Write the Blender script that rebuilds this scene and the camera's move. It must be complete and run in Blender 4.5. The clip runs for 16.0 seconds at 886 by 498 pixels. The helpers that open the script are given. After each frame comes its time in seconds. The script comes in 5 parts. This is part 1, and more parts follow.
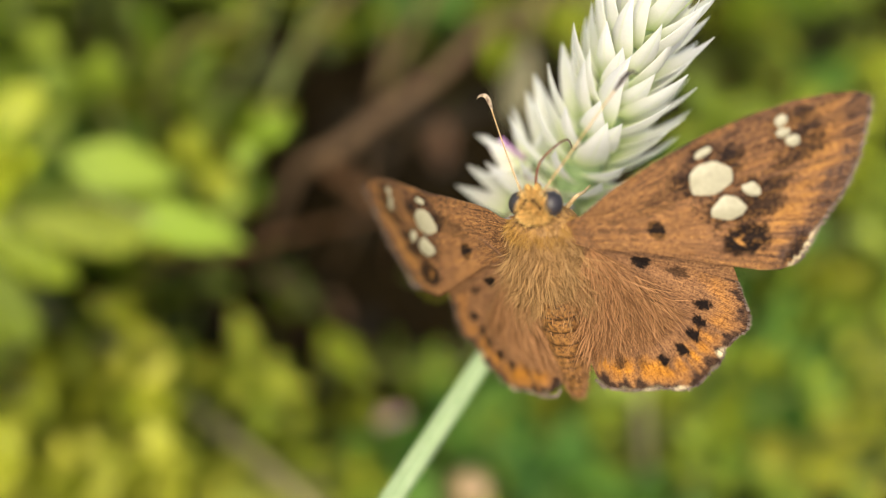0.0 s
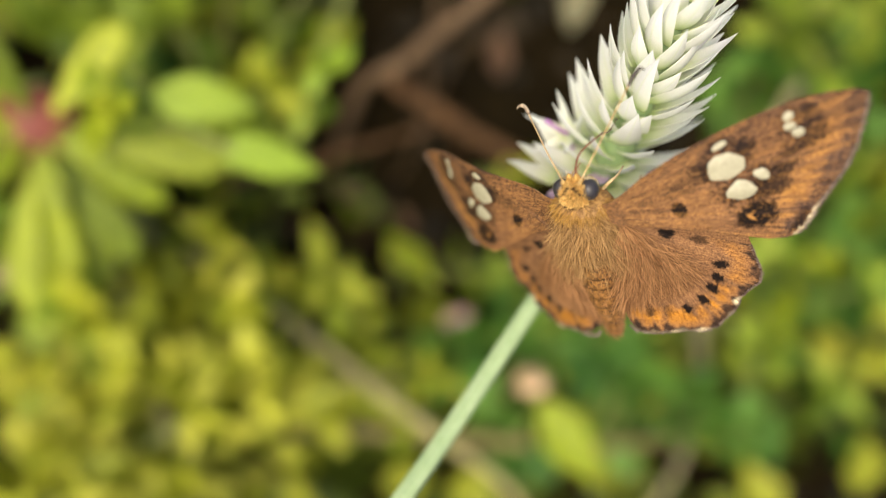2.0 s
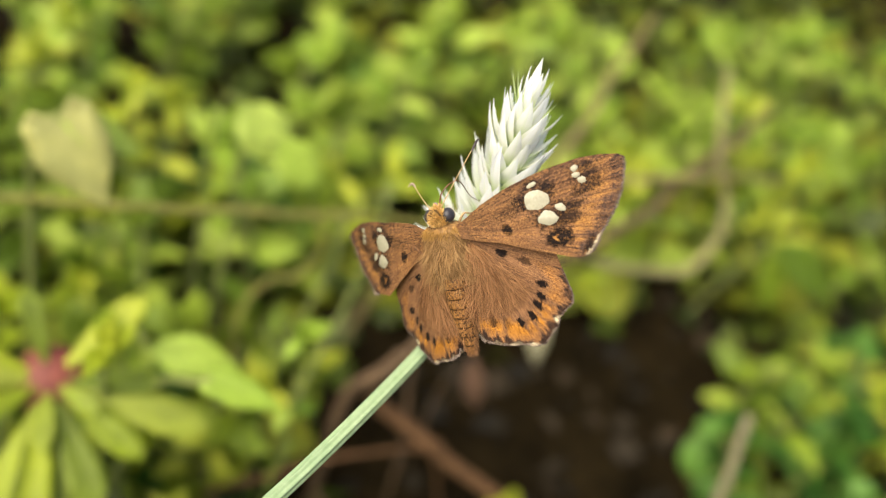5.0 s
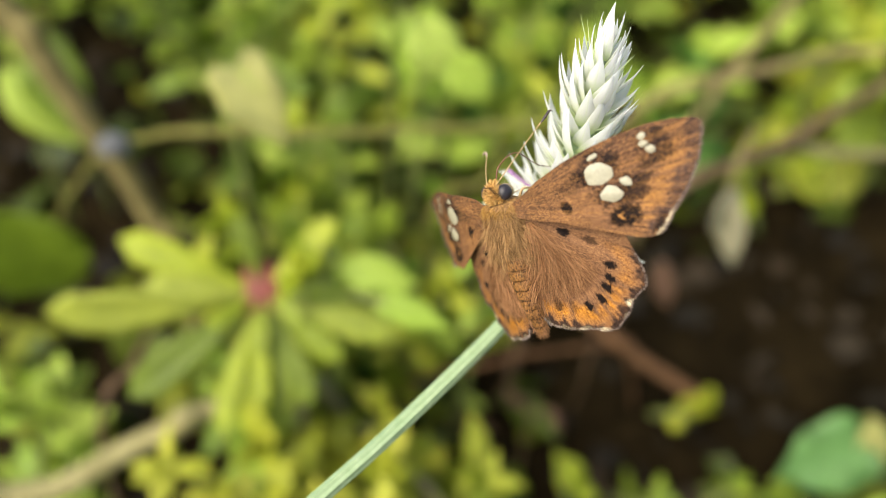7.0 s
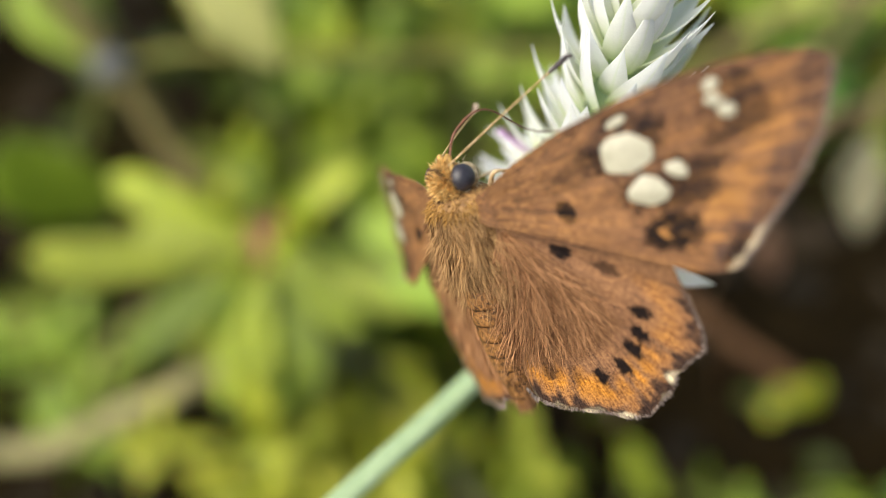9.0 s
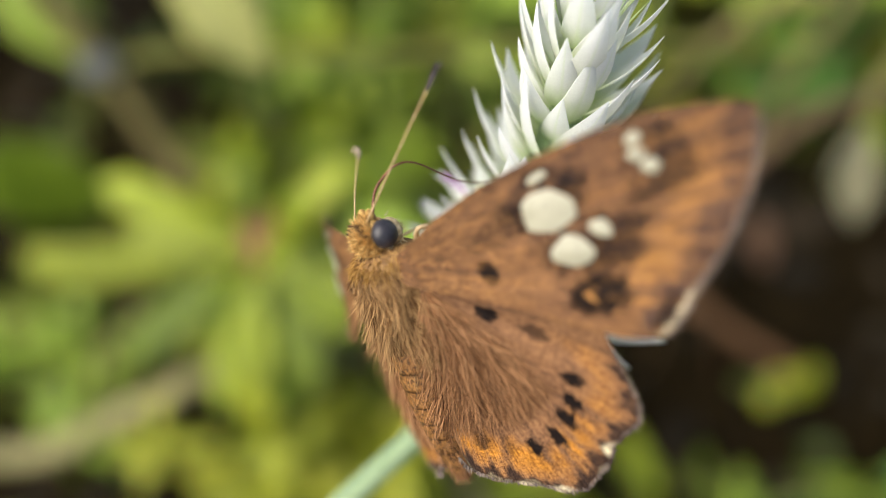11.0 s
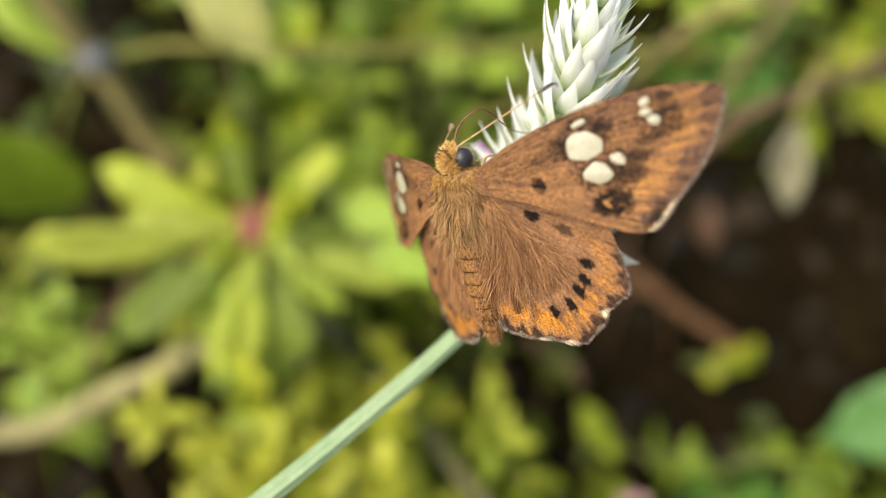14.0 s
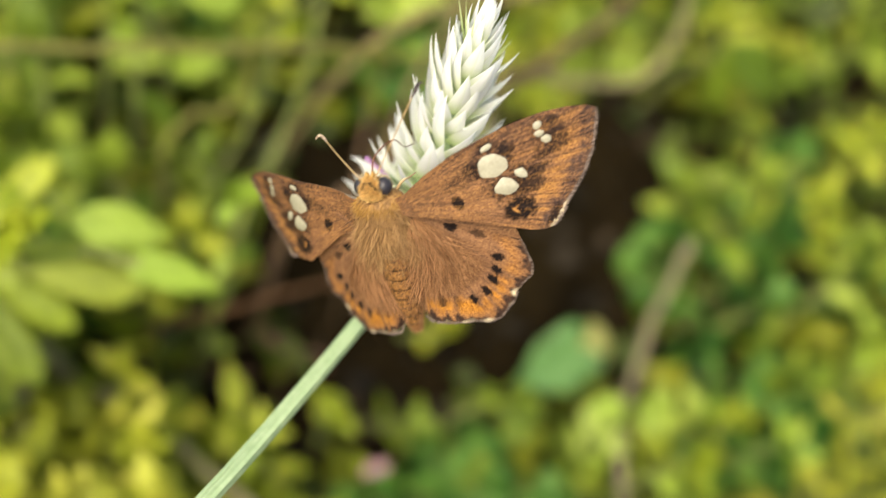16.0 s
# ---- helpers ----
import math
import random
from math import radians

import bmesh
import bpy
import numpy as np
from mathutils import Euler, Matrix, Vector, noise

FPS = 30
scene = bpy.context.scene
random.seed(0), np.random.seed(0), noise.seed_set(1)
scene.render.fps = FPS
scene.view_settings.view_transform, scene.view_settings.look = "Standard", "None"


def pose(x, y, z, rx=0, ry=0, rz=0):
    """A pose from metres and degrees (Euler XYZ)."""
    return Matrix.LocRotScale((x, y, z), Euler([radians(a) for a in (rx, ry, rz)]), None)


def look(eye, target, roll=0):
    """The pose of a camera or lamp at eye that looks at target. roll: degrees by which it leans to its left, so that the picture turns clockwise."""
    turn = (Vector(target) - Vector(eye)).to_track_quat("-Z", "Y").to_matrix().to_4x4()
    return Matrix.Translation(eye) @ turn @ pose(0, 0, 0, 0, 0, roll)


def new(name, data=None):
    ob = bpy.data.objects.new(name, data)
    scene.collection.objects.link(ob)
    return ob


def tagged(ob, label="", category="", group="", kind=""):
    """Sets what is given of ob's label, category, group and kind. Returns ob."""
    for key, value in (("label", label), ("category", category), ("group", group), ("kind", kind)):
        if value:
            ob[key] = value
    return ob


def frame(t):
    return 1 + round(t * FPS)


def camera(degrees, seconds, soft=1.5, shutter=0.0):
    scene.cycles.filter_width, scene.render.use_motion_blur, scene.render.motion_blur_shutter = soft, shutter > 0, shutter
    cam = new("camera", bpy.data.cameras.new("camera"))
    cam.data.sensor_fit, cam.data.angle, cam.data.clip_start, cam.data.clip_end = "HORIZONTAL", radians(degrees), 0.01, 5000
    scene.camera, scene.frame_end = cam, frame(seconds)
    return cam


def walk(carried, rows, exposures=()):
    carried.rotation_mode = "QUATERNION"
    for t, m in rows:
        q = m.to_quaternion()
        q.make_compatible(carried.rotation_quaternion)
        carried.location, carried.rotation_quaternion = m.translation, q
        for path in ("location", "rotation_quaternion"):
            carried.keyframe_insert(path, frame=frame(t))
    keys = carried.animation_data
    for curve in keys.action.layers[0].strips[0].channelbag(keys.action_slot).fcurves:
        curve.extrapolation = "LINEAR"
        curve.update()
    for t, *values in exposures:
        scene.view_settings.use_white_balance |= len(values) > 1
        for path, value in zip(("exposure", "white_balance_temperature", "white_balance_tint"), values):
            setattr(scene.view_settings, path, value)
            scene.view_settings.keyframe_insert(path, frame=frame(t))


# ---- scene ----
# fitted path of the camera and sway of the flower: seconds, place in metres, turn in degrees
CAMERA_ROWS = [
    (0, -0.03608, -0.03239, 0.34091, 40.29, -14.84, -19.00),
    (0.5, -0.04020, -0.03360, 0.34373, 38.51, -13.37, -19.10),
    (1, -0.03859, -0.03480, 0.34713, 36.33, -13.16, -17.37),
    (1.5, -0.03499, -0.03769, 0.35335, 33.89, -10.98, -16.54),
    (2, -0.03907, -0.03327, 0.35455, 31.52, -10.41, -16.89),
    (2.5, -0.04050, -0.03360, 0.35331, 31.17, -10.94, -16.60),
    (3, -0.04382, -0.05047, 0.35118, 39.59, -12.52, -16.33),
    (3.5, -0.04372, -0.05616, 0.34734, 50.98, -15.31, -17.10),
    (3.7, -0.04376, -0.05774, 0.34678, 56.64, -16.66, -17.58),
    (5.8, -0.02352, -0.10239, 0.34012, 63.61, -6.34, -10.42),
    (6, -0.02321, -0.10300, 0.34350, 61.93, -5.54, -9.28),
    (6.5, -0.02203, -0.09871, 0.36144, 54.91, -2.20, -3.07),
    (7, -0.01288, -0.08218, 0.35891, 52.00, -0.00, 0.00),
    (7.5, -0.00704, -0.06924, 0.35571, 49.81, 1.62, 2.63),
    (8, -0.00305, -0.05187, 0.34284, 48.87, 2.17, 2.74),
    (8.5, 0.00100, -0.04270, 0.34233, 45.93, 2.03, 5.20),
    (9, 0.00238, -0.03945, 0.33613, 46.44, 2.97, 7.25),
    (9.5, 0.00127, -0.03574, 0.33595, 45.94, 3.83, 6.50),
    (10, -0.00124, -0.03194, 0.33513, 44.96, 3.80, 6.72),
    (10.2, 0.00087, -0.03293, 0.33520, 45.01, 3.38, 6.45),
    (12.3, 0.00435, -0.04205, 0.34717, 44.12, 4.19, 6.67),
    (12.5, 0.00354, -0.04440, 0.34706, 43.59, 3.66, 6.76),
    (13, -0.00247, -0.04816, 0.35128, 43.40, 2.89, 5.90),
    (13.5, -0.00001, -0.05096, 0.34751, 44.34, 2.17, 5.54),
    (14, -0.00376, -0.05535, 0.34756, 45.38, 0.98, 3.60),
    (14.5, -0.00987, -0.05403, 0.35328, 44.91, -1.44, 0.95),
    (15, -0.02235, -0.05377, 0.35107, 45.91, -5.93, -5.87),
    (15.5, -0.03367, -0.05880, 0.34065, 47.84, -11.22, -14.03),
    (16, -0.02915, -0.05911, 0.35499, 46.67, -12.95, -18.31)]
BUTTERFLY_ROWS = [
    (0, 0.00068, -0.00095, 0.29899, -2.58, -4.03, -3.78),
    (0.5, -0.00016, -0.00174, 0.29521, 1.59, -4.14, -3.59),
    (1, -0.00016, -0.00227, 0.29874, -0.68, -4.28, -2.98),
    (1.5, 0.00034, -0.00620, 0.29824, -0.65, -3.84, -1.10),
    (2, 0.00080, -0.00142, 0.29868, -1.78, -4.23, -1.88),
    (2.5, 0.00049, 0.00171, 0.30159, -3.47, -4.37, -2.67),
    (3, 0.00130, -0.00225, 0.30486, 0.92, -5.43, -2.37),
    (3.5, 0.00401, 0.00196, 0.30213, 1.57, -3.65, -2.11),
    (3.7, 0.00408, 0.00338, 0.30226, 1.90, -3.69, -2.13),
    (5.8, 0.00454, -0.00225, 0.29714, 7.69, -0.59, -0.65),
    (6, 0.00134, -0.00069, 0.29701, 6.59, -0.42, -1.55),
    (6.5, -0.00188, -0.00140, 0.30148, 3.35, -0.17, -0.47),
    (7, 0.00013, -0.00484, 0.30387, 3.06, -0.06, 0.15),
    (7.5, -0.00082, -0.00444, 0.30453, 1.66, 0.66, 0.92),
    (8, -0.00275, -0.00273, 0.29878, 1.01, 1.98, 0.63),
    (8.5, -0.00360, 0.00185, 0.30229, 0.35, 2.05, 2.89),
    (9, 0.00198, 0.00291, 0.29905, 1.70, 2.29, 4.13),
    (9.5, 0.00213, -0.00044, 0.29920, 0.62, 1.78, 2.33),
    (10, 0.00081, -0.00079, 0.30109, -2.47, 1.38, 1.79),
    (10.2, -0.00056, -0.00032, 0.30127, -1.81, 2.32, 2.91),
    (12.3, -0.00165, -0.00048, 0.29908, -3.53, 2.17, 3.44),
    (12.5, -0.00145, 0.00146, 0.29880, -1.88, 2.09, 4.06),
    (13, -0.00240, 0.00296, 0.29984, -7.35, 2.83, -0.88),
    (13.5, -0.00203, 0.00368, 0.29774, -3.27, 4.98, -0.16),
    (14, -0.00117, 0.00251, 0.29851, -1.72, 6.26, 1.04),
    (14.5, 0.00026, 0.00202, 0.30311, -2.27, 4.42, 1.05),
    (15, 0.00014, 0.00407, 0.29903, -1.23, 2.92, -0.26),
    (15.5, 0.00017, 0.00451, 0.29734, 3.33, 0.14, 0.26),
    (16, 0.00129, 0.00041, 0.30038, 3.70, -0.41, 3.66)]
FLOWER_ROWS = [
    (0, 0.00074, -0.00068, 0.29935, -1.18, -4.29, -2.41),
    (0.5, -0.00014, -0.00165, 0.29540, 1.87, -4.72, -2.04),
    (1, -0.00020, -0.00217, 0.29886, -0.32, -4.41, -2.18),
    (1.5, 0.00032, -0.00611, 0.29832, -0.34, -3.89, -0.25),
    (2, 0.00069, -0.00149, 0.29857, -1.51, -3.51, -2.16),
    (2.5, 0.00040, 0.00172, 0.30154, -2.75, -3.49, -2.67),
    (3, 0.00121, -0.00222, 0.30485, 1.36, -4.63, -2.20),
    (3.5, 0.00402, 0.00189, 0.30219, 1.46, -3.59, -1.53),
    (3.7, 0.00409, 0.00331, 0.30232, 1.79, -3.63, -1.55),
    (5.8, 0.00427, -0.00214, 0.29716, 8.17, 1.10, -0.46),
    (6, 0.00107, -0.00057, 0.29703, 7.07, 1.27, -1.39),
    (6.5, -0.00220, -0.00130, 0.30145, 3.85, 1.18, 0.23),
    (7, -0.00018, -0.00477, 0.30380, 3.46, 1.30, 0.95),
    (7.5, -0.00102, -0.00436, 0.30453, 2.17, 1.44, 1.92),
    (8, -0.00279, -0.00258, 0.29896, 1.76, 1.99, 1.46),
    (8.5, -0.00345, 0.00197, 0.30255, 1.21, 2.27, 2.23),
    (9, 0.00223, 0.00299, 0.29933, 2.41, 1.83, 3.40),
    (9.5, 0.00215, -0.00039, 0.29932, 1.68, 2.21, 2.25),
    (10, 0.00116, -0.00068, 0.30150, -0.50, 1.78, 1.10),
    (10.2, -0.00020, -0.00021, 0.30168, 0.15, 2.73, 2.22),
    (12.3, -0.00115, -0.00045, 0.29939, -2.00, 3.06, 2.54),
    (12.5, -0.00095, 0.00149, 0.29911, -0.35, 3.01, 3.18),
    (13, -0.00250, 0.00325, 0.30025, -5.32, 3.13, 0.86),
    (13.5, -0.00191, 0.00351, 0.29767, -3.84, 3.08, 1.39),
    (14, -0.00124, 0.00230, 0.29828, -3.50, 4.20, 1.90),
    (14.5, 0.00019, 0.00175, 0.30278, -4.77, 1.89, 2.10),
    (15, 0.00026, 0.00369, 0.29865, -4.01, 0.90, -0.77),
    (15.5, 0.00024, 0.00415, 0.29683, 0.16, -0.44, -3.23),
    (16, 0.00120, -0.00004, 0.29952, 0.00, 0.80, -2.19)]
ANTENNA_RIGHT = [(0, 0.548, 0.599, -0.584), (0.5, 0.528, 0.645, -0.553), (1, 0.481, 0.625, -0.615), (1.5, 0.444, 0.676, -0.588), (2, 0.397, 0.613, -0.682), (3.5, 0.329, 0.559, -0.761), (6, 0.319, 0.682, -0.658), (6.5, 0.431, 0.650, -0.626), (7, 0.415, 0.542, -0.731), (7.5, 0.423, 0.512, -0.748), (8, 0.526, 0.622, -0.580), (8.5, 0.566, 0.554, -0.610), (9, 0.535, 0.407, -0.740), (9.5, 0.561, 0.583, -0.588), (10, 0.491, 0.736, -0.467), (12.5, 0.498, 0.612, -0.614), (13, 0.497, 0.353, -0.793), (13.5, 0.385, 0.274, -0.882), (14, 0.725, 0.379, -0.575), (14.5, 0.716, 0.466, -0.519), (15, 0.652, 0.617, -0.441), (15.5, 0.451, 0.622, -0.639), (16, 0.474, 0.742, -0.474)]
ANTENNA_LEFT = [(0, -0.438, 0.481, -0.759), (0.5, -0.433, 0.491, -0.756), (1, -0.224, 0.158, -0.962), (1.5, -0.294, 0.199, -0.935), (2, -0.558, 0.319, -0.766), (2.5, -0.665, 0.342, -0.664), (3, -0.660, 0.339, -0.671), (3.5, -0.668, 0.328, -0.668), (6, -0.578, 0.184, -0.795), (6.5, -0.602, 0.216, -0.769), (7, -0.550, 0.195, -0.812), (7.5, -0.424, 0.125, -0.897), (8, -0.267, 0.070, -0.961), (8.5, -0.477, 0.284, -0.832), (9, -0.342, 0.144, -0.929), (9.5, -0.317, 0.101, -0.943), (10, -0.609, 0.288, -0.739), (12.5, -0.661, 0.304, -0.686), (14.5, -0.528, -0.024, -0.849), (15, -0.576, 0.054, -0.815), (15.5, -0.647, 0.061, -0.760), (16, -0.698, 0.229, -0.678)]
LENS = 61.0
cam = camera(LENS, 16.0, soft=0.55, shutter=0.2)
walk(cam, [(r[0], pose(*r[1:])) for r in CAMERA_ROWS], exposures=[
    (0.0, 0.62, 8000, 8), (2.5, 0.62, 7900, 8), (3.5, 0.70, 7800, 8), (6.0, 0.75, 7500, 8), (8.0, 0.72, 7100, 8), (9.0, 0.64, 7000, 8), (10.0, 0.46, 6900, 8), (12.5, 0.74, 7100, 8), (13.4, 0.79, 7300, 8), (14.2, 0.75, 7400, 8), (15.5, 0.75, 7700, 8), (16.0, 0.75, 7700, 8)])

# ---------------------------------------------------------------- light
world = bpy.data.worlds.new("sky")
scene.world = world
world.use_nodes = True
wn = world.node_tree.nodes
sky = wn.new("ShaderNodeTexSky")
sky.sky_type, sky.sun_disc = "NISHITA", False
sky.sun_elevation, sky.sun_rotation = radians(48), radians(229)
sky.air_density, sky.dust_density = 1.0, 3.0
wn["Background"].inputs["Strength"].default_value = 0.11
world.node_tree.links.new(sky.outputs[0], wn["Background"].inputs["Color"])
sun = new("sun", bpy.data.lights.new("sun", "SUN"))
sun.data.energy, sun.data.angle, sun.data.color = 3.0, radians(60), (1.0, 0.97, 0.90)
sun.matrix_world = look((-1.3, -1.1, 1.9), (0, 0.1, 0.2))

MM = 0.001


# ---------------------------------------------------------------- materials
def material(name, rough=0.6, spec=0.4):
    m = bpy.data.materials.new(name)
    m.use_nodes = True
    t = m.node_tree
    bsdf = t.nodes["Principled BSDF"]
    bsdf.inputs["Roughness"].default_value = rough
    bsdf.inputs["Specular IOR Level"].default_value = spec
    return m, t, bsdf


def node(t, kind, **inputs):
    n = t.nodes.new(kind)
    for k, v in inputs.items():
        n.inputs[k.replace("_", " ")].default_value = v
    return n


def ramp(t, fac, stops):
    n = t.nodes.new("ShaderNodeValToRGB")
    el = n.color_ramp.elements
    while len(el) < len(stops):
        el.new(0.5)
    for e, (p, c) in zip(el, stops):
        e.position, e.color = p, (*c, 1)
    t.links.new(fac, n.inputs[0])
    return n.outputs[0]


def mix(t, kind, fac, a, b):
    n = t.nodes.new("ShaderNodeMix")
    n.data_type, n.blend_type = "RGBA", kind
    for sock, val in ((n.inputs[0], fac), (n.inputs[6], a), (n.inputs[7], b)):
        if isinstance(val, (int, float)):
            sock.default_value = val
        elif isinstance(val, tuple):
            sock.default_value = (*val, 1)
        else:
            t.links.new(val, sock)
    return n.outputs[2]


def noise_tex(t, scale, detail=4.0, stretch=None, source="Object", rough=0.6):
    co = t.nodes.new("ShaderNodeTexCoord")
    out = co.outputs[source]
    if stretch:
        mp = t.nodes.new("ShaderNodeMapping")
        mp.inputs["Scale"].default_value = stretch
        t.links.new(out, mp.inputs[0])
        out = mp.outputs[0]
    n = node(t, "ShaderNodeTexNoise", Scale=scale, Detail=detail, Roughness=rough)
    t.links.new(out, n.inputs["Vector"])
    return n.outputs["Fac"]


def bump(t, bsdf, height, strength, dist):
    n = node(t, "ShaderNodeBump", Strength=strength, Distance=dist)
    t.links.new(height, n.inputs["Height"])
    t.links.new(n.outputs[0], bsdf.inputs["Normal"])


def random_tint(t, low, high):
    """A factor that differs from piece to piece."""
    info = t.nodes.new("ShaderNodeObjectInfo")
    r = node(t, "ShaderNodeMapRange", To_Min=low, To_Max=high)
    t.links.new(info.outputs["Random"], r.inputs["Value"])
    return r.outputs[0]


def island_random(t):
    g = t.nodes.new("ShaderNodeNewGeometry")
    return g.outputs["Random Per Island"]


def translucent(m, t, bsdf, color, amount):
    """Thin tissue: part of the light passes through."""
    tr = t.nodes.new("ShaderNodeBsdfTranslucent")
    mx = t.nodes.new("ShaderNodeMixShader")
    mx.inputs[0].default_value = amount
    t.links.new(color, tr.inputs[0])
    t.links.new(bsdf.outputs[0], mx.inputs[1])
    t.links.new(tr.outputs[0], mx.inputs[2])
    t.links.new(mx.outputs[0], t.nodes["Material Output"].inputs[0])


def leaf_material(name, dark, mid, light, rough=0.45, amount=0.35, by="Random", blotch=140):
    m, t, b = material(name, rough, 0.35)
    if by == "Random":
        fac = random_tint(t, 0.0, 1.0)
    else:
        fac = island_random(t)
    col = ramp(t, fac, [(0.0, dark), (0.5, mid), (1.0, light)])
    n1 = noise_tex(t, blotch, 3)
    col = mix(t, "MULTIPLY", 0.55, col, ramp(t, n1, [(0.3, (0.55, 0.55, 0.5)), (0.7, (1.25, 1.2, 1.0))]))
    n2 = noise_tex(t, 1800, 2)
    col = mix(t, "MULTIPLY", 0.3, col, ramp(t, n2, [(0.3, (0.7, 0.7, 0.7)), (0.7, (1.15, 1.15, 1.1))]))
    t.links.new(col, b.inputs["Base Color"])
    bump(t, b, n2, 0.3, 0.0004)
    translucent(m, t, b, col, amount)
    return m


def bark_material(name, dark, light, scale=260):
    m, t, b = material(name, 0.85, 0.2)
    n1 = noise_tex(t, scale, 5, (1, 1, 0.25))
    n2 = noise_tex(t, scale * 7, 3)
    col = ramp(t, n1, [(0.3, dark), (0.7, light)])
    col = mix(t, "MULTIPLY", 0.4, col, ramp(t, n2, [(0.3, (0.6, 0.6, 0.6)), (0.7, (1.2, 1.2, 1.2))]))
    t.links.new(col, b.inputs["Base Color"])
    bump(t, b, n1, 0.6, 0.001)
    return m


def wing_material():
    m, t, b = material("wing scales", 0.75, 0.08)
    at = t.nodes.new("ShaderNodeAttribute")
    at.attribute_name = "pattern"
    uv = t.nodes.new("ShaderNodeUVMap")
    mp = t.nodes.new("ShaderNodeMapping")
    mp.inputs["Scale"].default_value = (15, 1.3, 1)
    t.links.new(uv.outputs[0], mp.inputs[0])
    streak = node(t, "ShaderNodeTexNoise", Scale=3.0, Detail=5.0, Roughness=0.7)
    t.links.new(mp.outputs[0], streak.inputs["Vector"])
    fleck = noise_tex(t, 5200, 3, None, "Object", 0.7)
    blot = noise_tex(t, 420, 3)
    mp2 = t.nodes.new("ShaderNodeMapping")
    mp2.inputs["Scale"].default_value = (42, 3.4, 1)
    t.links.new(uv.outputs[0], mp2.inputs[0])
    fine = node(t, "ShaderNodeTexNoise", Scale=3.0, Detail=3.0, Roughness=0.7)
    t.links.new(mp2.outputs[0], fine.inputs["Vector"])
    patt = mix(t, "MULTIPLY", 0.55, at.outputs["Color"], ramp(t, fine.outputs["Fac"], [(0.36, (0.28, 0.22, 0.2)), (0.5, (0.95, 0.94, 0.92)), (0.64, (1.5, 1.42, 1.25))]))
    col = mix(t, "MULTIPLY", 0.45, patt,
              ramp(t, streak.outputs["Fac"], [(0.36, (0.28, 0.22, 0.20)), (0.5, (0.98, 0.96, 0.93)), (0.66, (1.35, 1.3, 1.1))]))
    col = mix(t, "MULTIPLY", 0.65, col, ramp(t, fleck, [(0.38, (0.30, 0.25, 0.26)), (0.52, (1.0, 1.0, 1.0)), (0.66, (1.3, 1.3, 1.2))]))
    col = mix(t, "MULTIPLY", 0.5, col, ramp(t, blot, [(0.35, (0.7, 0.66, 0.7)), (0.65, (1.15, 1.1, 1.0))]))
    t.links.new(col, b.inputs["Base Color"])
    bump(t, b, fine.outputs["Fac"], 0.35, 0.00010)
    return m


def spot_material():
    m, t, b = material("cream wing windows", 0.4, 0.4)
    n = noise_tex(t, 2600, 3)
    col = ramp(t, n, [(0.3, (0.33, 0.315, 0.235)), (0.7, (0.42, 0.40, 0.305))])
    t.links.new(col, b.inputs["Base Color"])
    bump(t, b, n, 0.2, 0.00003)
    return m


def hair_material(name, root, tip):
    m, t, b = material(name, 0.6, 0.12)
    col = ramp(t, island_random(t), [(0.0, root), (0.6, tip), (1.0, tuple(min(1, c * 1.25) for c in tip))])
    t.links.new(col, b.inputs["Base Color"])
    return m


def skin_material(name, dark, light, scale, rough=0.6, lo=0.4, hi=0.6):
    m, t, b = material(name, rough, 0.35)
    n = noise_tex(t, scale, 4)
    col = ramp(t, n, [(lo, dark), (hi, light)])
    t.links.new(col, b.inputs["Base Color"])
    bump(t, b, n, 0.4, 0.00005)
    return m


def tepal_material():
    m, t, b = material("white tepal tissue", 0.5, 0.3)
    uv = t.nodes.new("ShaderNodeUVMap")
    sep = t.nodes.new("ShaderNodeSeparateXYZ")
    t.links.new(uv.outputs[0], sep.inputs[0])
    along = ramp(t, sep.outputs["Y"], [(0.0, (0.62, 0.77, 0.29)), (0.20, (0.85, 0.91, 0.66)), (0.42, (0.95, 0.96, 0.93)), (0.68, (0.94, 0.96, 1.0)), (1.0, (0.88, 0.92, 1.0))])
    rib = ramp(t, sep.outputs["X"], [(0.40, (1, 1, 1)), (0.5, (0.92, 0.97, 0.82)), (0.60, (1, 1, 1))])
    col = mix(t, "MULTIPLY", 0.6, along, rib)
    col = mix(t, "MULTIPLY", random_tint(t, 0.0, 0.30), col, (0.92, 0.98, 0.76))
    n = noise_tex(t, 1500, 3, (4, 4, 1))
    col = mix(t, "MULTIPLY", 0.25, col, ramp(t, n, [(0.3, (0.8, 0.8, 0.8)), (0.7, (1.05, 1.05, 1.05))]))
    t.links.new(col, b.inputs["Base Color"])
    bump(t, b, n, 0.2, 0.0001)
    b.inputs["Subsurface Weight"].default_value = 0.55
    b.inputs["Subsurface Radius"].default_value = (1.0, 1.0, 0.8)
    b.inputs["Subsurface Scale"].default_value = 0.003
    return m


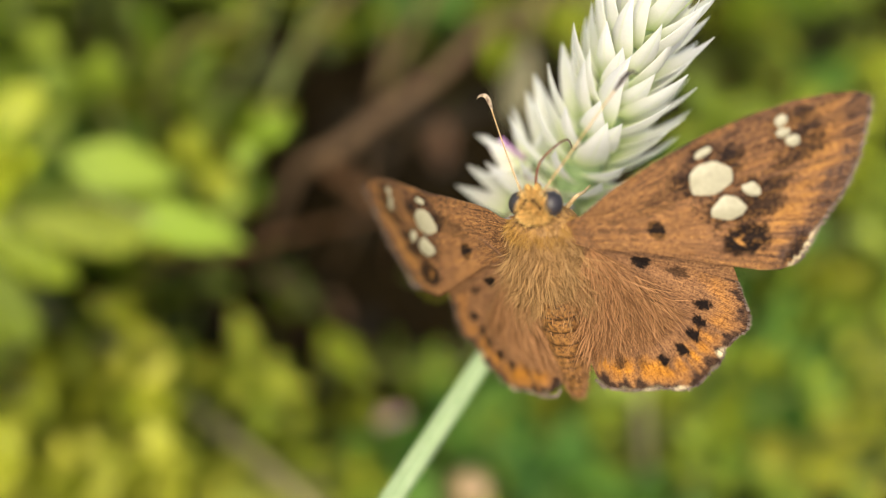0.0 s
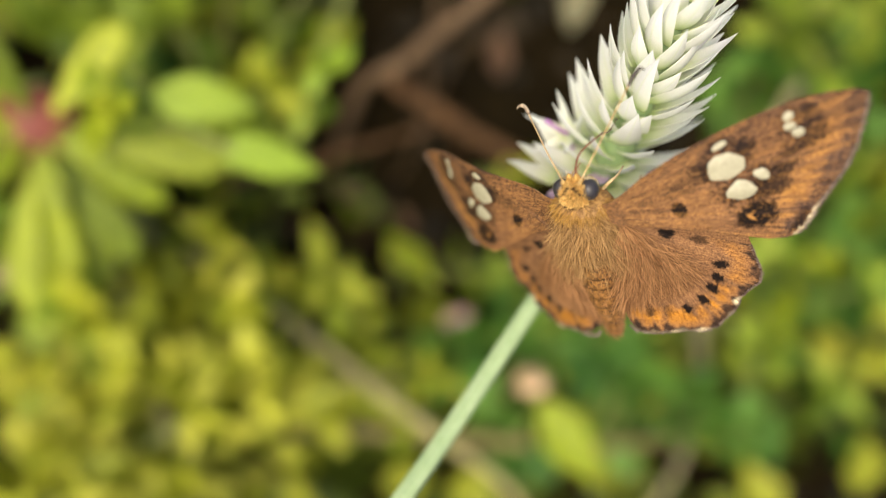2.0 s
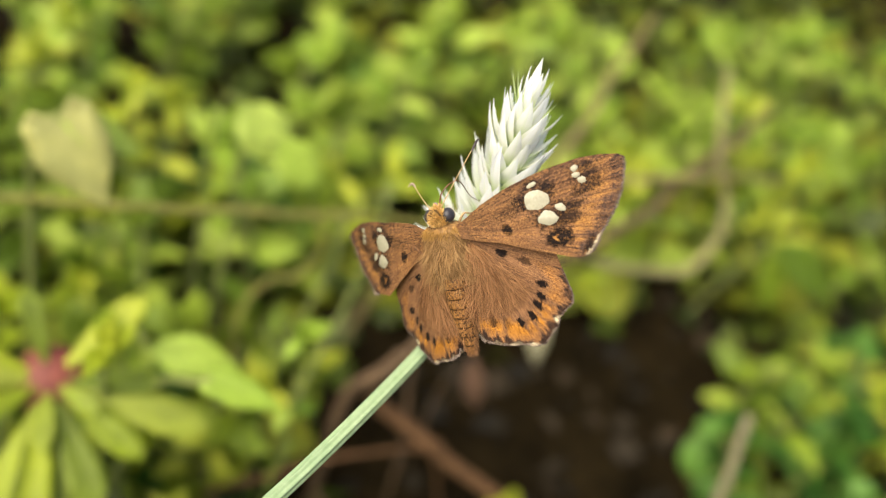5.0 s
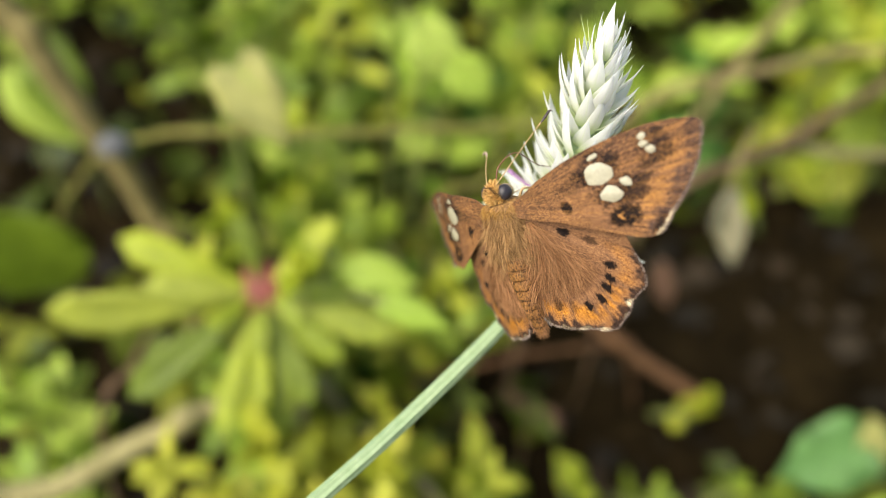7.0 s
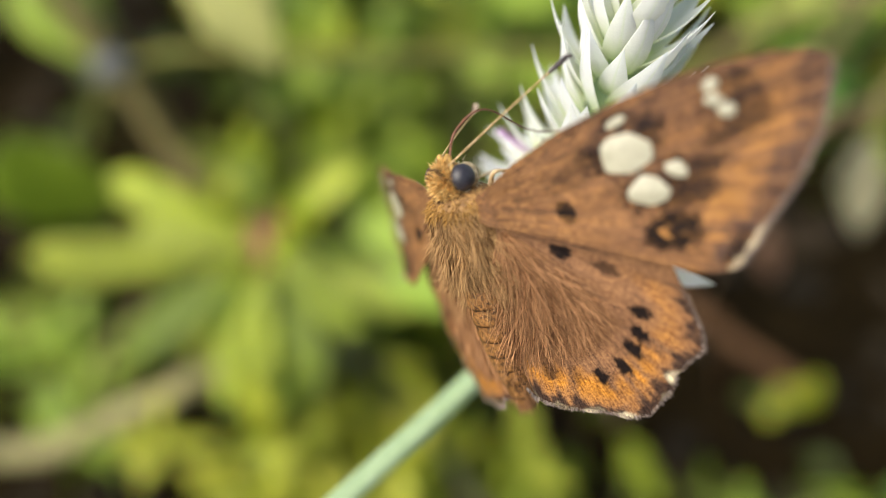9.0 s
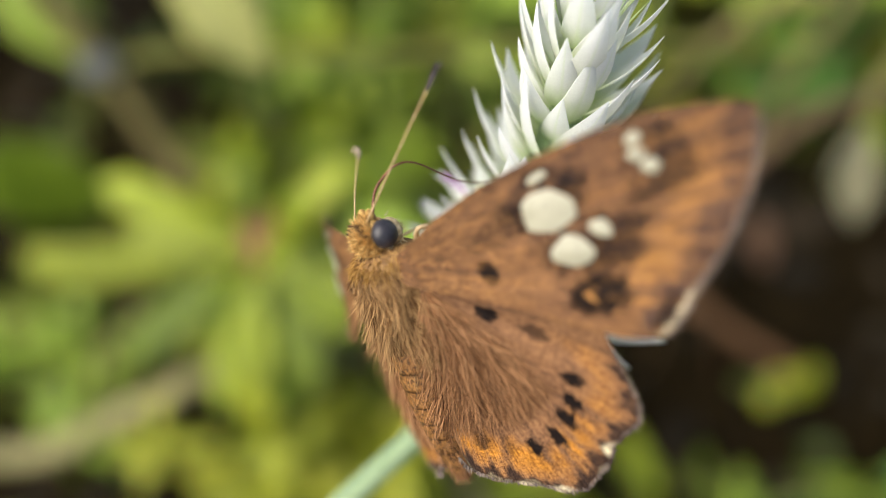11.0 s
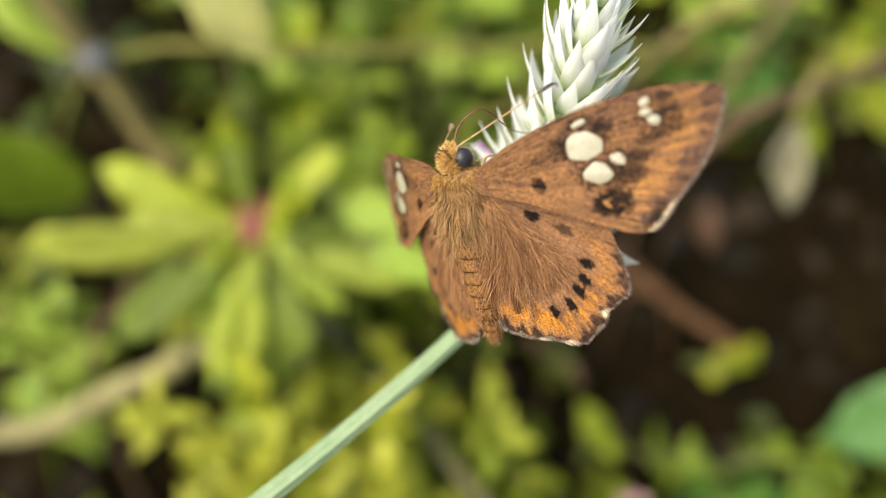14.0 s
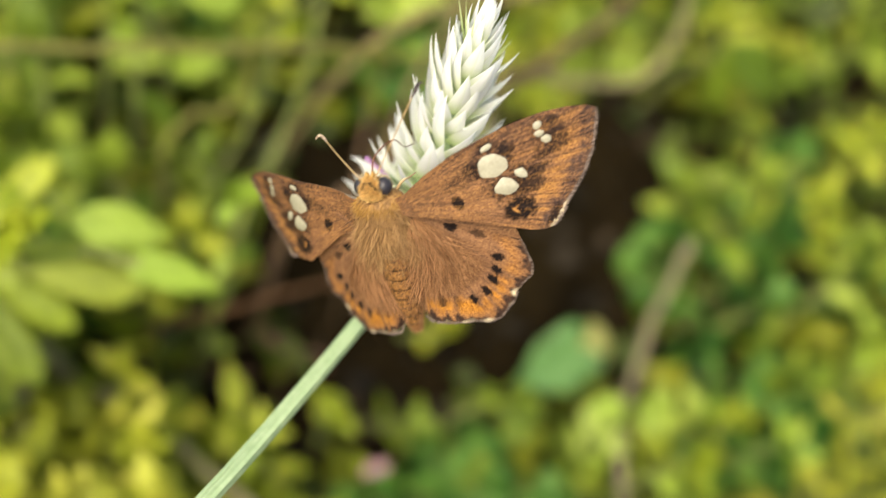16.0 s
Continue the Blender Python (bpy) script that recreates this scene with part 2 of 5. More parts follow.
def soil_material():
    m, t, b = material("shade-darkened soil and litter", 0.95, 0.03)
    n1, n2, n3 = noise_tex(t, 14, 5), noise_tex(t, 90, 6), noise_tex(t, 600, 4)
    # near-black: soil brown with the shade between the weeds put into it
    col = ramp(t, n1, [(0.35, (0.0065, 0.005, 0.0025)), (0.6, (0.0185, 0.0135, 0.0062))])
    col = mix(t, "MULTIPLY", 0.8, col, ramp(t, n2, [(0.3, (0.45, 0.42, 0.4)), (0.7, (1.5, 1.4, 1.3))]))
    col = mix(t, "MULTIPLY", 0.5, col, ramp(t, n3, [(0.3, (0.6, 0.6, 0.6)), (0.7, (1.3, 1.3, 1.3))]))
    t.links.new(col, b.inputs["Base Color"])
    bump(t, b, n2, 0.9, 0.006)
    return m


WING, SPOT = wing_material(), spot_material()
FRINGE = hair_material("pale fringe scales", (0.07, 0.053, 0.047), (0.24, 0.19, 0.165))
FUR = hair_material("tawny hair", (0.13, 0.066, 0.028), (0.41, 0.245, 0.112))
FUR_WING = hair_material("rufous wing hair", (0.10, 0.046, 0.022), (0.38, 0.195, 0.094))
FUR_FORE = hair_material("brown forewing hair", (0.05, 0.026, 0.015), (0.37, 0.190, 0.080))
FUR_COLLAR = hair_material("golden collar hair", (0.16, 0.08, 0.022), (0.44, 0.25, 0.075))
FUR_PALE = hair_material("cream scales", (0.40, 0.32, 0.19), (0.70, 0.62, 0.45))
FUR_DARK = hair_material("dark neck gap and tuft hair", (0.03, 0.018, 0.010), (0.13, 0.075, 0.035))
FUR_HEAD = hair_material("golden head hair", (0.34, 0.18, 0.045), (0.80, 0.54, 0.22))
ABDOMEN = skin_material("orange banded abdomen scales", (0.06, 0.028, 0.012), (0.33, 0.155, 0.048), 3200, 0.6, 0.36, 0.60)
_t, _b = ABDOMEN.node_tree, ABDOMEN.node_tree.nodes["Principled BSDF"]
_s = _t.nodes.new("ShaderNodeSeparateXYZ")
_t.links.new(_t.nodes.new("ShaderNodeUVMap").outputs[0], _s.inputs[0])
_base = _b.inputs["Base Color"].links[0].from_socket
_t.links.new(mix(_t, "MULTIPLY", 1.0, _base, ramp(_t, _s.outputs["Y"], [(0.0, (0.75, 0.7, 0.65)), (0.3, (1, 1, 1)), (0.80, (1, 1, 1)), (0.92, (0.25, 0.20, 0.16)), (1.0, (0.20, 0.16, 0.13))])), _b.inputs["Base Color"])
THORAX = skin_material("tawny thorax scales", (0.16, 0.08, 0.03), (0.42, 0.24, 0.09), 2500)
CHEEK = skin_material("cream cheek scales", (0.36, 0.27, 0.15), (0.60, 0.50, 0.33), 3500)
HEAD = skin_material("golden head scales", (0.22, 0.11, 0.03), (0.62, 0.38, 0.12), 3000)
EYE, _t, _b = material("dark blue grey compound eye", 0.42, 0.5)
_n = noise_tex(_t, 5000, 2)
_t.links.new(ramp(_t, _n, [(0.3, (0.022, 0.021, 0.028)), (0.7, (0.040, 0.038, 0.050))]), _b.inputs["Base Color"])
bump(_t, _b, _n, 0.3, 0.00003)
SHAFT = skin_material("straw antenna shaft", (0.42, 0.27, 0.12), (0.66, 0.48, 0.26), 4000)
CLUB = skin_material("dark antenna club", (0.03, 0.025, 0.03), (0.10, 0.08, 0.08), 4000)
CLUB_PALE = skin_material("pale antenna club", (0.16, 0.11, 0.085), (0.58, 0.46, 0.34), 2200)
PROBOSCIS = skin_material("brown proboscis", (0.10, 0.035, 0.02), (0.22, 0.09, 0.05), 4000, 0.4)
LEG = skin_material("pale straw leg", (0.40, 0.26, 0.12), (0.68, 0.52, 0.32), 4000)
TEPAL = tepal_material()
LILAC = skin_material("lilac stamen", (0.52, 0.32, 0.60), (0.78, 0.64, 0.84), 1200, 0.5)
VIOLET = skin_material("violet stamen", (0.36, 0.15, 0.44), (0.58, 0.34, 0.66), 1200, 0.5)
SOIL = soil_material()


# ---------------------------------------------------------------- mesh helpers
def mesh_of(name, verts, faces, mat, smooth=True, uvs=None, colors=None):
    me = bpy.data.meshes.new(name)
    me.from_pydata([tuple(v) for v in verts], [], faces)
    me.materials.append(mat)
    if smooth:
        me.polygons.foreach_set("use_smooth", [True] * len(me.polygons))
    idx = np.empty(len(me.loops), dtype=np.int32)
    me.loops.foreach_get("vertex_index", idx)
    if uvs is not None:
        layer = me.uv_layers.new(name="uv")
        layer.data.foreach_set("uv", np.asarray(uvs, dtype=np.float32)[idx].ravel())
    if colors is not None:
        at = me.color_attributes.new("pattern", "FLOAT_COLOR", "POINT")
        c = np.ones((len(verts), 4), dtype=np.float32)
        c[:, :3] = colors
        at.data.foreach_set("color", c.ravel())
    me.update()
    return me


def part(name, me, parent, label="", m=None):
    ob = new(name, me)
    ob.parent = parent
    if m is not None:
        ob.matrix_basis = m
    if label:
        ob["label"] = label
    return ob


def thing(name, label, category, group="", kind=""):
    return tagged(new(name), label, category, group, kind)


def bezier(p, n):
    """n + 1 points on a smooth curve through the points p."""
    p = [np.array(q, float) for q in p]
    p = [2 * p[0] - p[1]] + p + [2 * p[-1] - p[-2]]
    out = []
    segs = len(p) - 3
    for i in range(n + 1):
        s = min(i / n * segs, segs - 1e-9)
        k, u = int(s), s - int(s)
        a, b, c, d = p[k:k + 4]
        out.append(0.5 * (2 * b + (c - a) * u + (2 * a - 5 * b + 4 * c - d) * u * u + (3 * b - a - 3 * c + d) * u ** 3))
    return np.array(out)


def tube(path, radii, sides=10, ridges=0, ridge=0.0):
    """Vertices and faces of a tapered tube along a path, with closed ends."""
    path = np.asarray(path)
    n = len(path)
    radii = np.interp(np.linspace(0, 1, n), np.linspace(0, 1, len(radii)), radii)
    tang = np.gradient(path, axis=0)
    tang /= np.linalg.norm(tang, axis=1)[:, None] + 1e-12
    ref = np.array([0.3, 0.2, 0.93]) if abs(tang[0][2]) < 0.8 else np.array([1.0, 0.1, 0.0])
    verts, faces = [], []
    for k in range(n):
        a = np.cross(tang[k], ref)
        a /= np.linalg.norm(a)
        b = np.cross(tang[k], a)
        ref = np.cross(a, tang[k])
        for j in range(sides):
            w = 2 * math.pi * j / sides
            r = radii[k] * (1 + ridge * math.cos(ridges * w))
            verts.append(path[k] + r * (math.cos(w) * a + math.sin(w) * b))
    for k in range(n - 1):
        for j in range(sides):
            j2 = (j + 1) % sides
            faces.append((k * sides + j, k * sides + j2, (k + 1) * sides + j2, (k + 1) * sides + j))
    faces.append(tuple(range(sides))[::-1])
    faces.append(tuple((n - 1) * sides + j for j in range(sides)))
    return verts, faces


def ball(center, axes, radii, rings=16, sides=24, shape=None):
    """An ellipsoid; shape(s, w) scales the cross-section at s along its second axis."""
    verts, faces = [], []
    c = np.array(center, float)
    X, Y, Z = (np.array(a, float) for a in axes)
    for k in range(rings + 1):
        s = -math.cos(math.pi * k / rings)
        r = math.sqrt(max(0, 1 - s * s)) if 0 < k < rings else 0.02
        for j in range(sides):
            w = 2 * math.pi * j / sides
            f = r * (shape(s, w) if shape else 1)
            verts.append(c + X * radii[0] * f * math.cos(w) + Y * radii[1] * s + Z * radii[2] * f * math.sin(w))
    for k in range(rings):
        for j in range(sides):
            j2 = (j + 1) % sides
            faces.append((k * sides + j, k * sides + j2, (k + 1) * sides + j2, (k + 1) * sides + j))
    faces.append(tuple(range(sides))[::-1])
    faces.append(tuple(rings * sides + j for j in range(sides)))
    return verts, faces


def strands(roots, dirs, lengths, width, rng, curl=0.3, up=None):
    """Hairs: narrow tapered strips that bend."""
    verts, faces = [], []
    for p, d, ln in zip(roots, dirs, lengths):
        d = d / np.linalg.norm(d)
        side = np.cross(d, rng.normal(size=3))
        side /= np.linalg.norm(side)
        bend = rng.normal(size=3) * curl
        if up is not None:
            bend = bend - up * 0.25
        o = len(verts)
        for k, w in ((0, 1.0), (0.35, 0.85), (0.7, 0.55)):
            q = p + d * ln * k + bend * ln * k * k * 0.5
            verts += [q - side * width * w / 2, q + side * width * w / 2]
        verts.append(p + d * ln + bend * ln * 0.5)
        faces += [(o, o + 1, o + 3, o + 2), (o + 2, o + 3, o + 5, o + 4), (o + 4, o + 5, o + 6)]
    return verts, faces


def aim(p, d, roll=0.0, up=(0, 0, 1)):
    """A pose at p whose +y runs along d, its face turned up."""
    d = Vector(d).normalized()
    z = Vector(up) - d * d.dot(Vector(up))
    if z.length < 0.05:
        z = Vector((0, -1, 0.3)) - d * d.dot(Vector((0, -1, 0.3)))
    z.normalize()
    return Matrix.Translation(Vector(p)) @ Matrix((d.cross(z), d, z)).transposed().to_4x4() @ pose(0, 0, 0, 0, roll, 0)


# ---------------------------------------------------------------- the butterfly
# its own space: millimetres from its middle, as it sits; body axes: to its right side, forward, and up from its back
SIDE, FORE, BACK = np.array([0.7158, -0.5133, 0.4734]), np.array([-0.3116, 0.3719, 0.8744]), np.array([-0.6249, -0.7734, 0.1063])
HEAD_AT = np.array([-6.5, 0.55, 3.0])


def body(x, y, z):
    """A place on the body: to the right, forward of the head's middle, up; in metres."""
    return (HEAD_AT + SIDE * x + FORE * y + BACK * z) * MM


COSTA = [(-2.4, 0.2), (-1.4, -0.3), (0.19, -0.62), (2.78, -1.49), (6.4, -2.18), (10.23, -2.43), (13.77, -2.37), (17.06, -2.05), (19.63, -1.41), (21.8, -0.55), (22.45, 0.05)]
DORSUM = [(-2.4, 1.0), (-1.4, 1.4), (0.0, 2.2), (1.32, 3.0), (3.43, 4.12), (5.57, 5.68), (7.65, 7.19), (9.31, 8.28), (10.92, 9.34), (12.3, 9.95), (13.3, 10.0),
          (13.94, 9.73), (15.06, 8.88), (15.95, 8.12), (17.23, 7.12), (18.7, 5.98), (19.6, 4.97), (20.51, 4.04), (21.31, 2.69), (22.06, 1.33), (22.45, 0.1)]
HIND = [(-80, 3.5), (-55, 6.5), (-38, 9.6), (-26, 11.4), (-17, 12.3), (-12, 13.2), (-6.4, 14.55), (-2.4, 15.8), (2.3, 16.65), (6.4, 16.45), (10.5, 16.4), (14.7, 17.05),
        (19.2, 17.45), (24.1, 17.9), (28.3, 17.4), (31.7, 16.5), (37.9, 15.85), (44.3, 15.05), (51.4, 14.25), (54, 13.4), (58, 11.0), (66, 8.0), (80, 5.0)]
BROWN, DARK, ORANGE, CREAM, DUSK = (np.array(c) for c in ((0.258, 0.138, 0.076), (0.013, 0.009, 0.009), (0.56, 0.245, 0.042), (0.66, 0.60, 0.44), (0.075, 0.046, 0.038)))


RUSSET = np.array([0.46, 0.235, 0.080])
ARCH = np.polyfit([-2.4, 0, 2, 4.9, 8, 11, 16, 22], [-1.9, -1.5, -1.15, -0.7, -0.1, 0.12, -0.1, -0.35], 4)


def fbm(x, y, seed, f):
    return np.array([noise.fractal(Vector((a * f, b * f, seed)), 0.8, 2.1, 4) for a, b in zip(x.ravel(), y.ravel())]).reshape(x.shape)


def blob(u, v, cu, cv, ru, rv, n, soft=0.35, turn=0.0):
    c, s = math.cos(radians(turn)), math.sin(radians(turn))
    a, b = (u - cu) * c + (v - cv) * s, -(u - cu) * s + (v - cv) * c
    d = np.sqrt((a / ru) ** 2 + (b / rv) ** 2) + n * 0.35
    return np.clip((1 - d) / soft + 0.5, 0, 1)


def lay(col, mask, tint):
    return col * (1 - mask[..., None]) + np.asarray(tint) * mask[..., None]


def forewing_pattern(u, v, edge):
    """edge: distance in from the outer margin."""
    n1, n2 = fbm(u, v, 3.1, 0.9), fbm(u, v, 8.7, 2.6)
    col = np.ones(u.shape + (3,)) * BROWN
    col = lay(col, np.clip(0.4 + n1 * 1.2 - u * 0.02, 0, 1) * 0.14, RUSSET)
    ang, r = np.arctan2(v + 0.2, u + 3.5), np.hypot(u + 3.5, v)
    ray = np.array([noise.noise(Vector((a * 42, b * 0.16, 2.2))) + 0.6 * noise.noise(Vector((a * 95, b * 0.3, 7.2))) for a, b in zip(ang.ravel(), r.ravel())]).reshape(u.shape)
    col = lay(col, np.clip(ray * 1.3 + 0.1, 0, 1) * 0.16, RUSSET * 0.9)
    col = lay(col, np.clip(-ray * 1.5 - 0.15, 0, 1) * 0.40, DUSK)
    band = np.clip(1.1 - np.abs(edge - 2.9 - n1 * 0.8) / 1.5, 0, 1) * np.clip((u - 9) / 4, 0, 1) * np.clip(0.6 + v * 0.10, 0.45, 1)
    col = lay(col, np.clip(band * np.clip(0.70 + n2 * 0.5 + ray * 1.0, 0, 1), 0, 1) * 0.9, RUSSET * 0.98)
    margin = np.clip((1.95 + n1 * 0.6 - ray * 1.0 - edge) / 0.8, 0, 1)
    col = lay(col, margin * np.clip(0.8 + n2 * 0.7, 0, 1) * 0.95, (0.080, 0.053, 0.048))
    col = lay(col, np.clip((0.42 - edge) / 0.15, 0, 1) * 0.7, (0.10, 0.072, 0.064))
    front = np.clip(1 - (v + 2.6 - n1 * 1.2) / 3.2, 0, 1) * np.clip((u - 1) / 4, 0, 1)
    col = lay(col, np.clip(front * (0.9 + n2 * 1.6), 0, 1) * 0.6, DUSK)
    for cu, cv, ru, rv, k in ((9.9, 0.75, 2.0, 1.75, 0.75), (7.8, 0.35, 1.2, 1.0, 0.85), (11.7, -0.25, 0.9, 0.8, 0.9), (10.3, 3.5, 1.8, 1.45, 0.8), (12.7, 4.4, 1.9, 0.95, 0.8),
                              (12.4, 2.95, 1.05, 0.95, 0.8), (14.1, 3.2, 1.4, 0.6, 0.85), (10.05, -1.25, 1.15, 0.6, 0.85), (16.1, -0.1, 1.15, 1.6, 0.5), (17.5, -0.9, 1.1, 0.5, 0.8),
                              (17.6, 0.25, 1.2, 0.45, 0.75), (17.6, 1.2, 1.1, 0.5, 0.75), (16.5, 2.0, 1.8, 0.5, 0.8), (14.8, 2.1, 1.1, 0.4, 0.5), (6.0, 1.0, 1.9, 0.7, 0.45)):
        col = lay(col, blob(u, v, cu, cv, ru * 1.05, rv, n2 * 1.4 - ray * 1.4, 0.4) * min(1.0, k * 1.12), DARK * 1.5)
    col = lay(col, blob(u, v, 4.89, 2.9, 0.88, 0.62, n2 * 0.5, 0.3, 70), DARK)
    col = lay(col, blob(u, v, 10.75, 6.5, 1.85, 1.25, n2 * 0.8, 0.3, 10), DARK)
    col = lay(col, blob(u, v, 10.2, 6.45, 0.55, 0.15, n2, 0.6, 60) * 0.9, RUSSET)
    col = lay(col, blob(u, v, 10.35, 6.15, 0.35, 0.13, n2, 0.6, -10) * 0.8, RUSSET)
    # the torn pale corner of the margin
    torn = blob(u, v, 14.5, 9.3, 1.7, 1.1, n2, 0.4, -37) * np.clip((0.42 + n2 * 0.25 - edge) / 0.12, 0, 1)
    col = lay(col, blob(u, v, 13.9, 8.75, 1.5, 0.42, n2 * 1.3, 0.6, -38) * 0.85, DARK)
    col = lay(col, torn, CREAM)
    for a in (-0.06, 0.0, 0.06, 0.13, 0.2, 0.27, 0.34, 0.42, 0.5, 0.58):
        vein = np.clip(1.4 - np.abs(ang - a - 0.004 * (r - 14)) * r / 0.07, 0, 1) * np.clip((r - 8) / 8, 0.15, 1)
        col = lay(col, vein * 0.7, DUSK * 0.55)
    # dusky roots with dark scale tufts
    col = lay(col, np.clip(1.2 - u / 2.4 + n2 * 1.2, 0, 1) * 0.25, DARK * 2)
    speck = fbm(u, v, 14.4, 5.5) - ray * 0.8
    col = lay(col, np.clip((speck - 0.10) * 4.0, 0, 1) * np.clip(1.25 - v / 3.2, 0, 1) * np.clip((u + 1) / 2, 0, 1) * 0.6, DARK * 2.2)
    col = lay(col, np.clip((-speck - 0.22) * 4.0, 0, 1) * 0.28, RUSSET * 1.1)
    return col


def hindwing_pattern(u, v, edge):
    n1, n2 = fbm(u, v, 5.3, 0.9), fbm(u, v, 1.7, 2.6)
    col = np.ones(u.shape + (3,)) * (BROWN * 0.6 + np.array([0.12, 0.065, 0.036]))
    col = lay(col, np.clip(1 - np.hypot(u, v) / 9, 0, 1) * 0.3, DUSK * 1.6)
    low = np.clip((v - 0.5) / 4, 0, 1)
    ang, r = np.arctan2(v, u), np.hypot(u, v)
    ray = np.array([noise.noise(Vector((a * 16, b * 0.16, 4.2))) + 0.6 * noise.noise(Vector((a * 42, b * 0.3, 1.2))) for a, b in zip(ang.ravel(), r.ravel())]).reshape(u.shape)
    col = lay(col, np.clip(-ray * 1.5 - 0.1, 0, 1) * 0.5, DUSK)
    band = np.clip(1 - np.abs(edge - 2.5 - n1 * 0.6) / 1.9, 0, 1) * (0.35 + 0.65 * low)
    col = lay(col, band * np.clip(0.75 + n2 * 0.4 + ray * 1.3, 0, 1), ORANGE)
    margin = np.clip((1.15 + n1 * 0.6 - ray * 1.3 - edge) / 0.5, 0, 1)
    col = lay(col, margin * np.clip(1.0 + n2 * 0.4, 0, 1) * 0.92, DARK * 2.2)
    pale = np.clip((0.26 + n1 * 0.5 + 0.22 * np.sin(ang * 44) - edge) / 0.12, 0, 1) * np.clip((v - 3.2) / 2, 0, 1)
    col = lay(col, pale * 0.3, CREAM * 0.7)
    for cu, cv, ru, rv in ((4.79, -0.63, 0.62, 0.5), (7.97, -1.2, 0.7, 0.42), (7.75, 1.49, 0.75, 0.4), (11.59, 0.28, 0.62, 0.42), (12.45, 1.92, 0.68, 0.42), (12.56, 3.1, 0.8, 0.38),
                           (12.8, 4.8, 0.72, 0.42), (12.03, 6.26, 0.6, 0.4), (10.24, 7.4, 0.75, 0.42), (8.6, 8.2, 0.6, 0.4)):
        k = 0.7 if cu < 9 and cv > -1.25 and cu > 5 else (0.4 if cv > 7 else 1.0)
        col = lay(col, blob(u, v, cu, cv, ru * 1.25, rv * 1.1, n2 * 1.3 - ray * 1.2, 0.35, math.degrees(math.atan2(cv, cu))) * k, DARK)
    for cu, cv, ru, rv, a in ((16.3, 3.4, 0.5, 0.9, 70), (15.0, 8.35, 0.45, 0.8, 60), (12.8, 9.5, 0.2, 0.6, 60)):
        col = lay(col, blob(u, v, cu, cv, ru, rv, n2 * 0.4, 0.4, a), CREAM)
    return col


def wing_mesh(name, base, U, V, hind, thick=0.09):
    """A scaled wing: upper and lower skin joined by a rim. U runs from the root to the tip, V to the trailing edge."""
    base, U, V = (np.array(q, float) for q in (base, U, V))
    up = np.cross(V, U)
    if up @ BACK < 0:
        up = -up
    if hind:
        na, nr = 230, 150
        th = np.linspace(HIND[0][0], HIND[-1][0], na)
        rr = np.interp(th, [q[0] for q in HIND], [q[1] for q in HIND])
        rr = rr + 0.10 * np.sin(th * 0.9) * (th > 5) * (th < 55)
        s = np.linspace(0.02, 1, nr) ** 0.9
        r = rr[:, None] * s[None, :]
        a = np.radians(th)[:, None]
        u, v = r * np.cos(a), r * np.sin(a)
        edge = (rr[:, None] - r) + np.where((th < -12) | (th > 54), 6.0, 0.0)[:, None]
        col = hindwing_pattern(u, v, edge)
        uvs = np.stack([np.broadcast_to(a, r.shape) * 1.6, r * 0.1], -1)
        lift = 0.10 * np.cos(th * 0.42)[:, None] * np.clip(r / 6, 0, 1) - 0.004 * r * r * 0.3 - 0.35
        if "left" in name:
            lift = lift + 0.06 * np.clip(v, 0, 14)
    else:
        na, nr = 290, 160
        x = np.concatenate([np.linspace(-2.4, 20, 230), np.linspace(20, 22.44, 61)[1:]])
        top = np.interp(x, [q[0] for q in COSTA], [q[1] for q in COSTA])
        bot = np.interp(x, [q[0] for q in DORSUM], [q[1] for q in DORSUM]) + 0.07 * np.sin(x * 5.2) * (x > 13.5)
        s = np.linspace(0, 1, nr)
        u = np.broadcast_to(x[:, None], (na, nr)).copy()
        v = top[:, None] * (1 - s) + bot[:, None] * s
        outer = np.array([q for q in DORSUM if q[0] > 13.2])
        d = np.full(u.shape, 99.0)
        for p, q in zip(outer[:-1], outer[1:]):
            g = q - p
            k = np.clip(((u - p[0]) * g[0] + (v - p[1]) * g[1]) / (g @ g), 0, 1)
            d = np.minimum(d, np.hypot(u - p[0] - k * g[0], v - p[1] - k * g[1]))
        edge = d
        col = forewing_pattern(u, v, edge)
        ang = np.arctan2(v + 0.2, u + 3.5)
        uvs = np.stack([ang * 1.9, np.hypot(u + 3.5, v) * 0.1], -1)
        lift = 0.09 * np.cos(ang * 26) * np.clip(u / 8, 0, 1) + (0.22 * np.sin(np.clip(u, 0, 22) / 22 * math.pi))
        if "left" in name:
            # this wing is arched: it rises steeply from the root and droops to the tip
            lift = lift + np.polyval(ARCH, u) + 0.03 * np.clip(v, 0, 12) * np.clip(u / 10, 0, 1)
            v = v - 0.75 * np.clip(1 - np.abs(u - 1.5) / 6.5, 0, 1) * (1 - s)[None, :]
            v = np.minimum(v, 8.7 + 0.03 * (u - 11.5) ** 2)
    P = base + u[..., None] * U + v[..., None] * V + lift[..., None] * up
    # the roots dive under the body
    P = P - (np.clip(4.0 - np.abs((P - HEAD_AT) @ SIDE - 0.2), 0, 3.5) ** 2)[..., None] * 0.30 * BACK
    n = na * nr
    verts = np.concatenate([P.reshape(n, 3), P.reshape(n, 3) - up * thick]) * MM
    i, j = np.meshgrid(np.arange(na - 1), np.arange(nr - 1), indexing="ij")
    q = np.stack([i * nr + j, (i + 1) * nr + j, (i + 1) * nr + j + 1, i * nr + j + 1], -1).reshape(-1, 4)
    e1 = P.reshape(na, nr, 3)
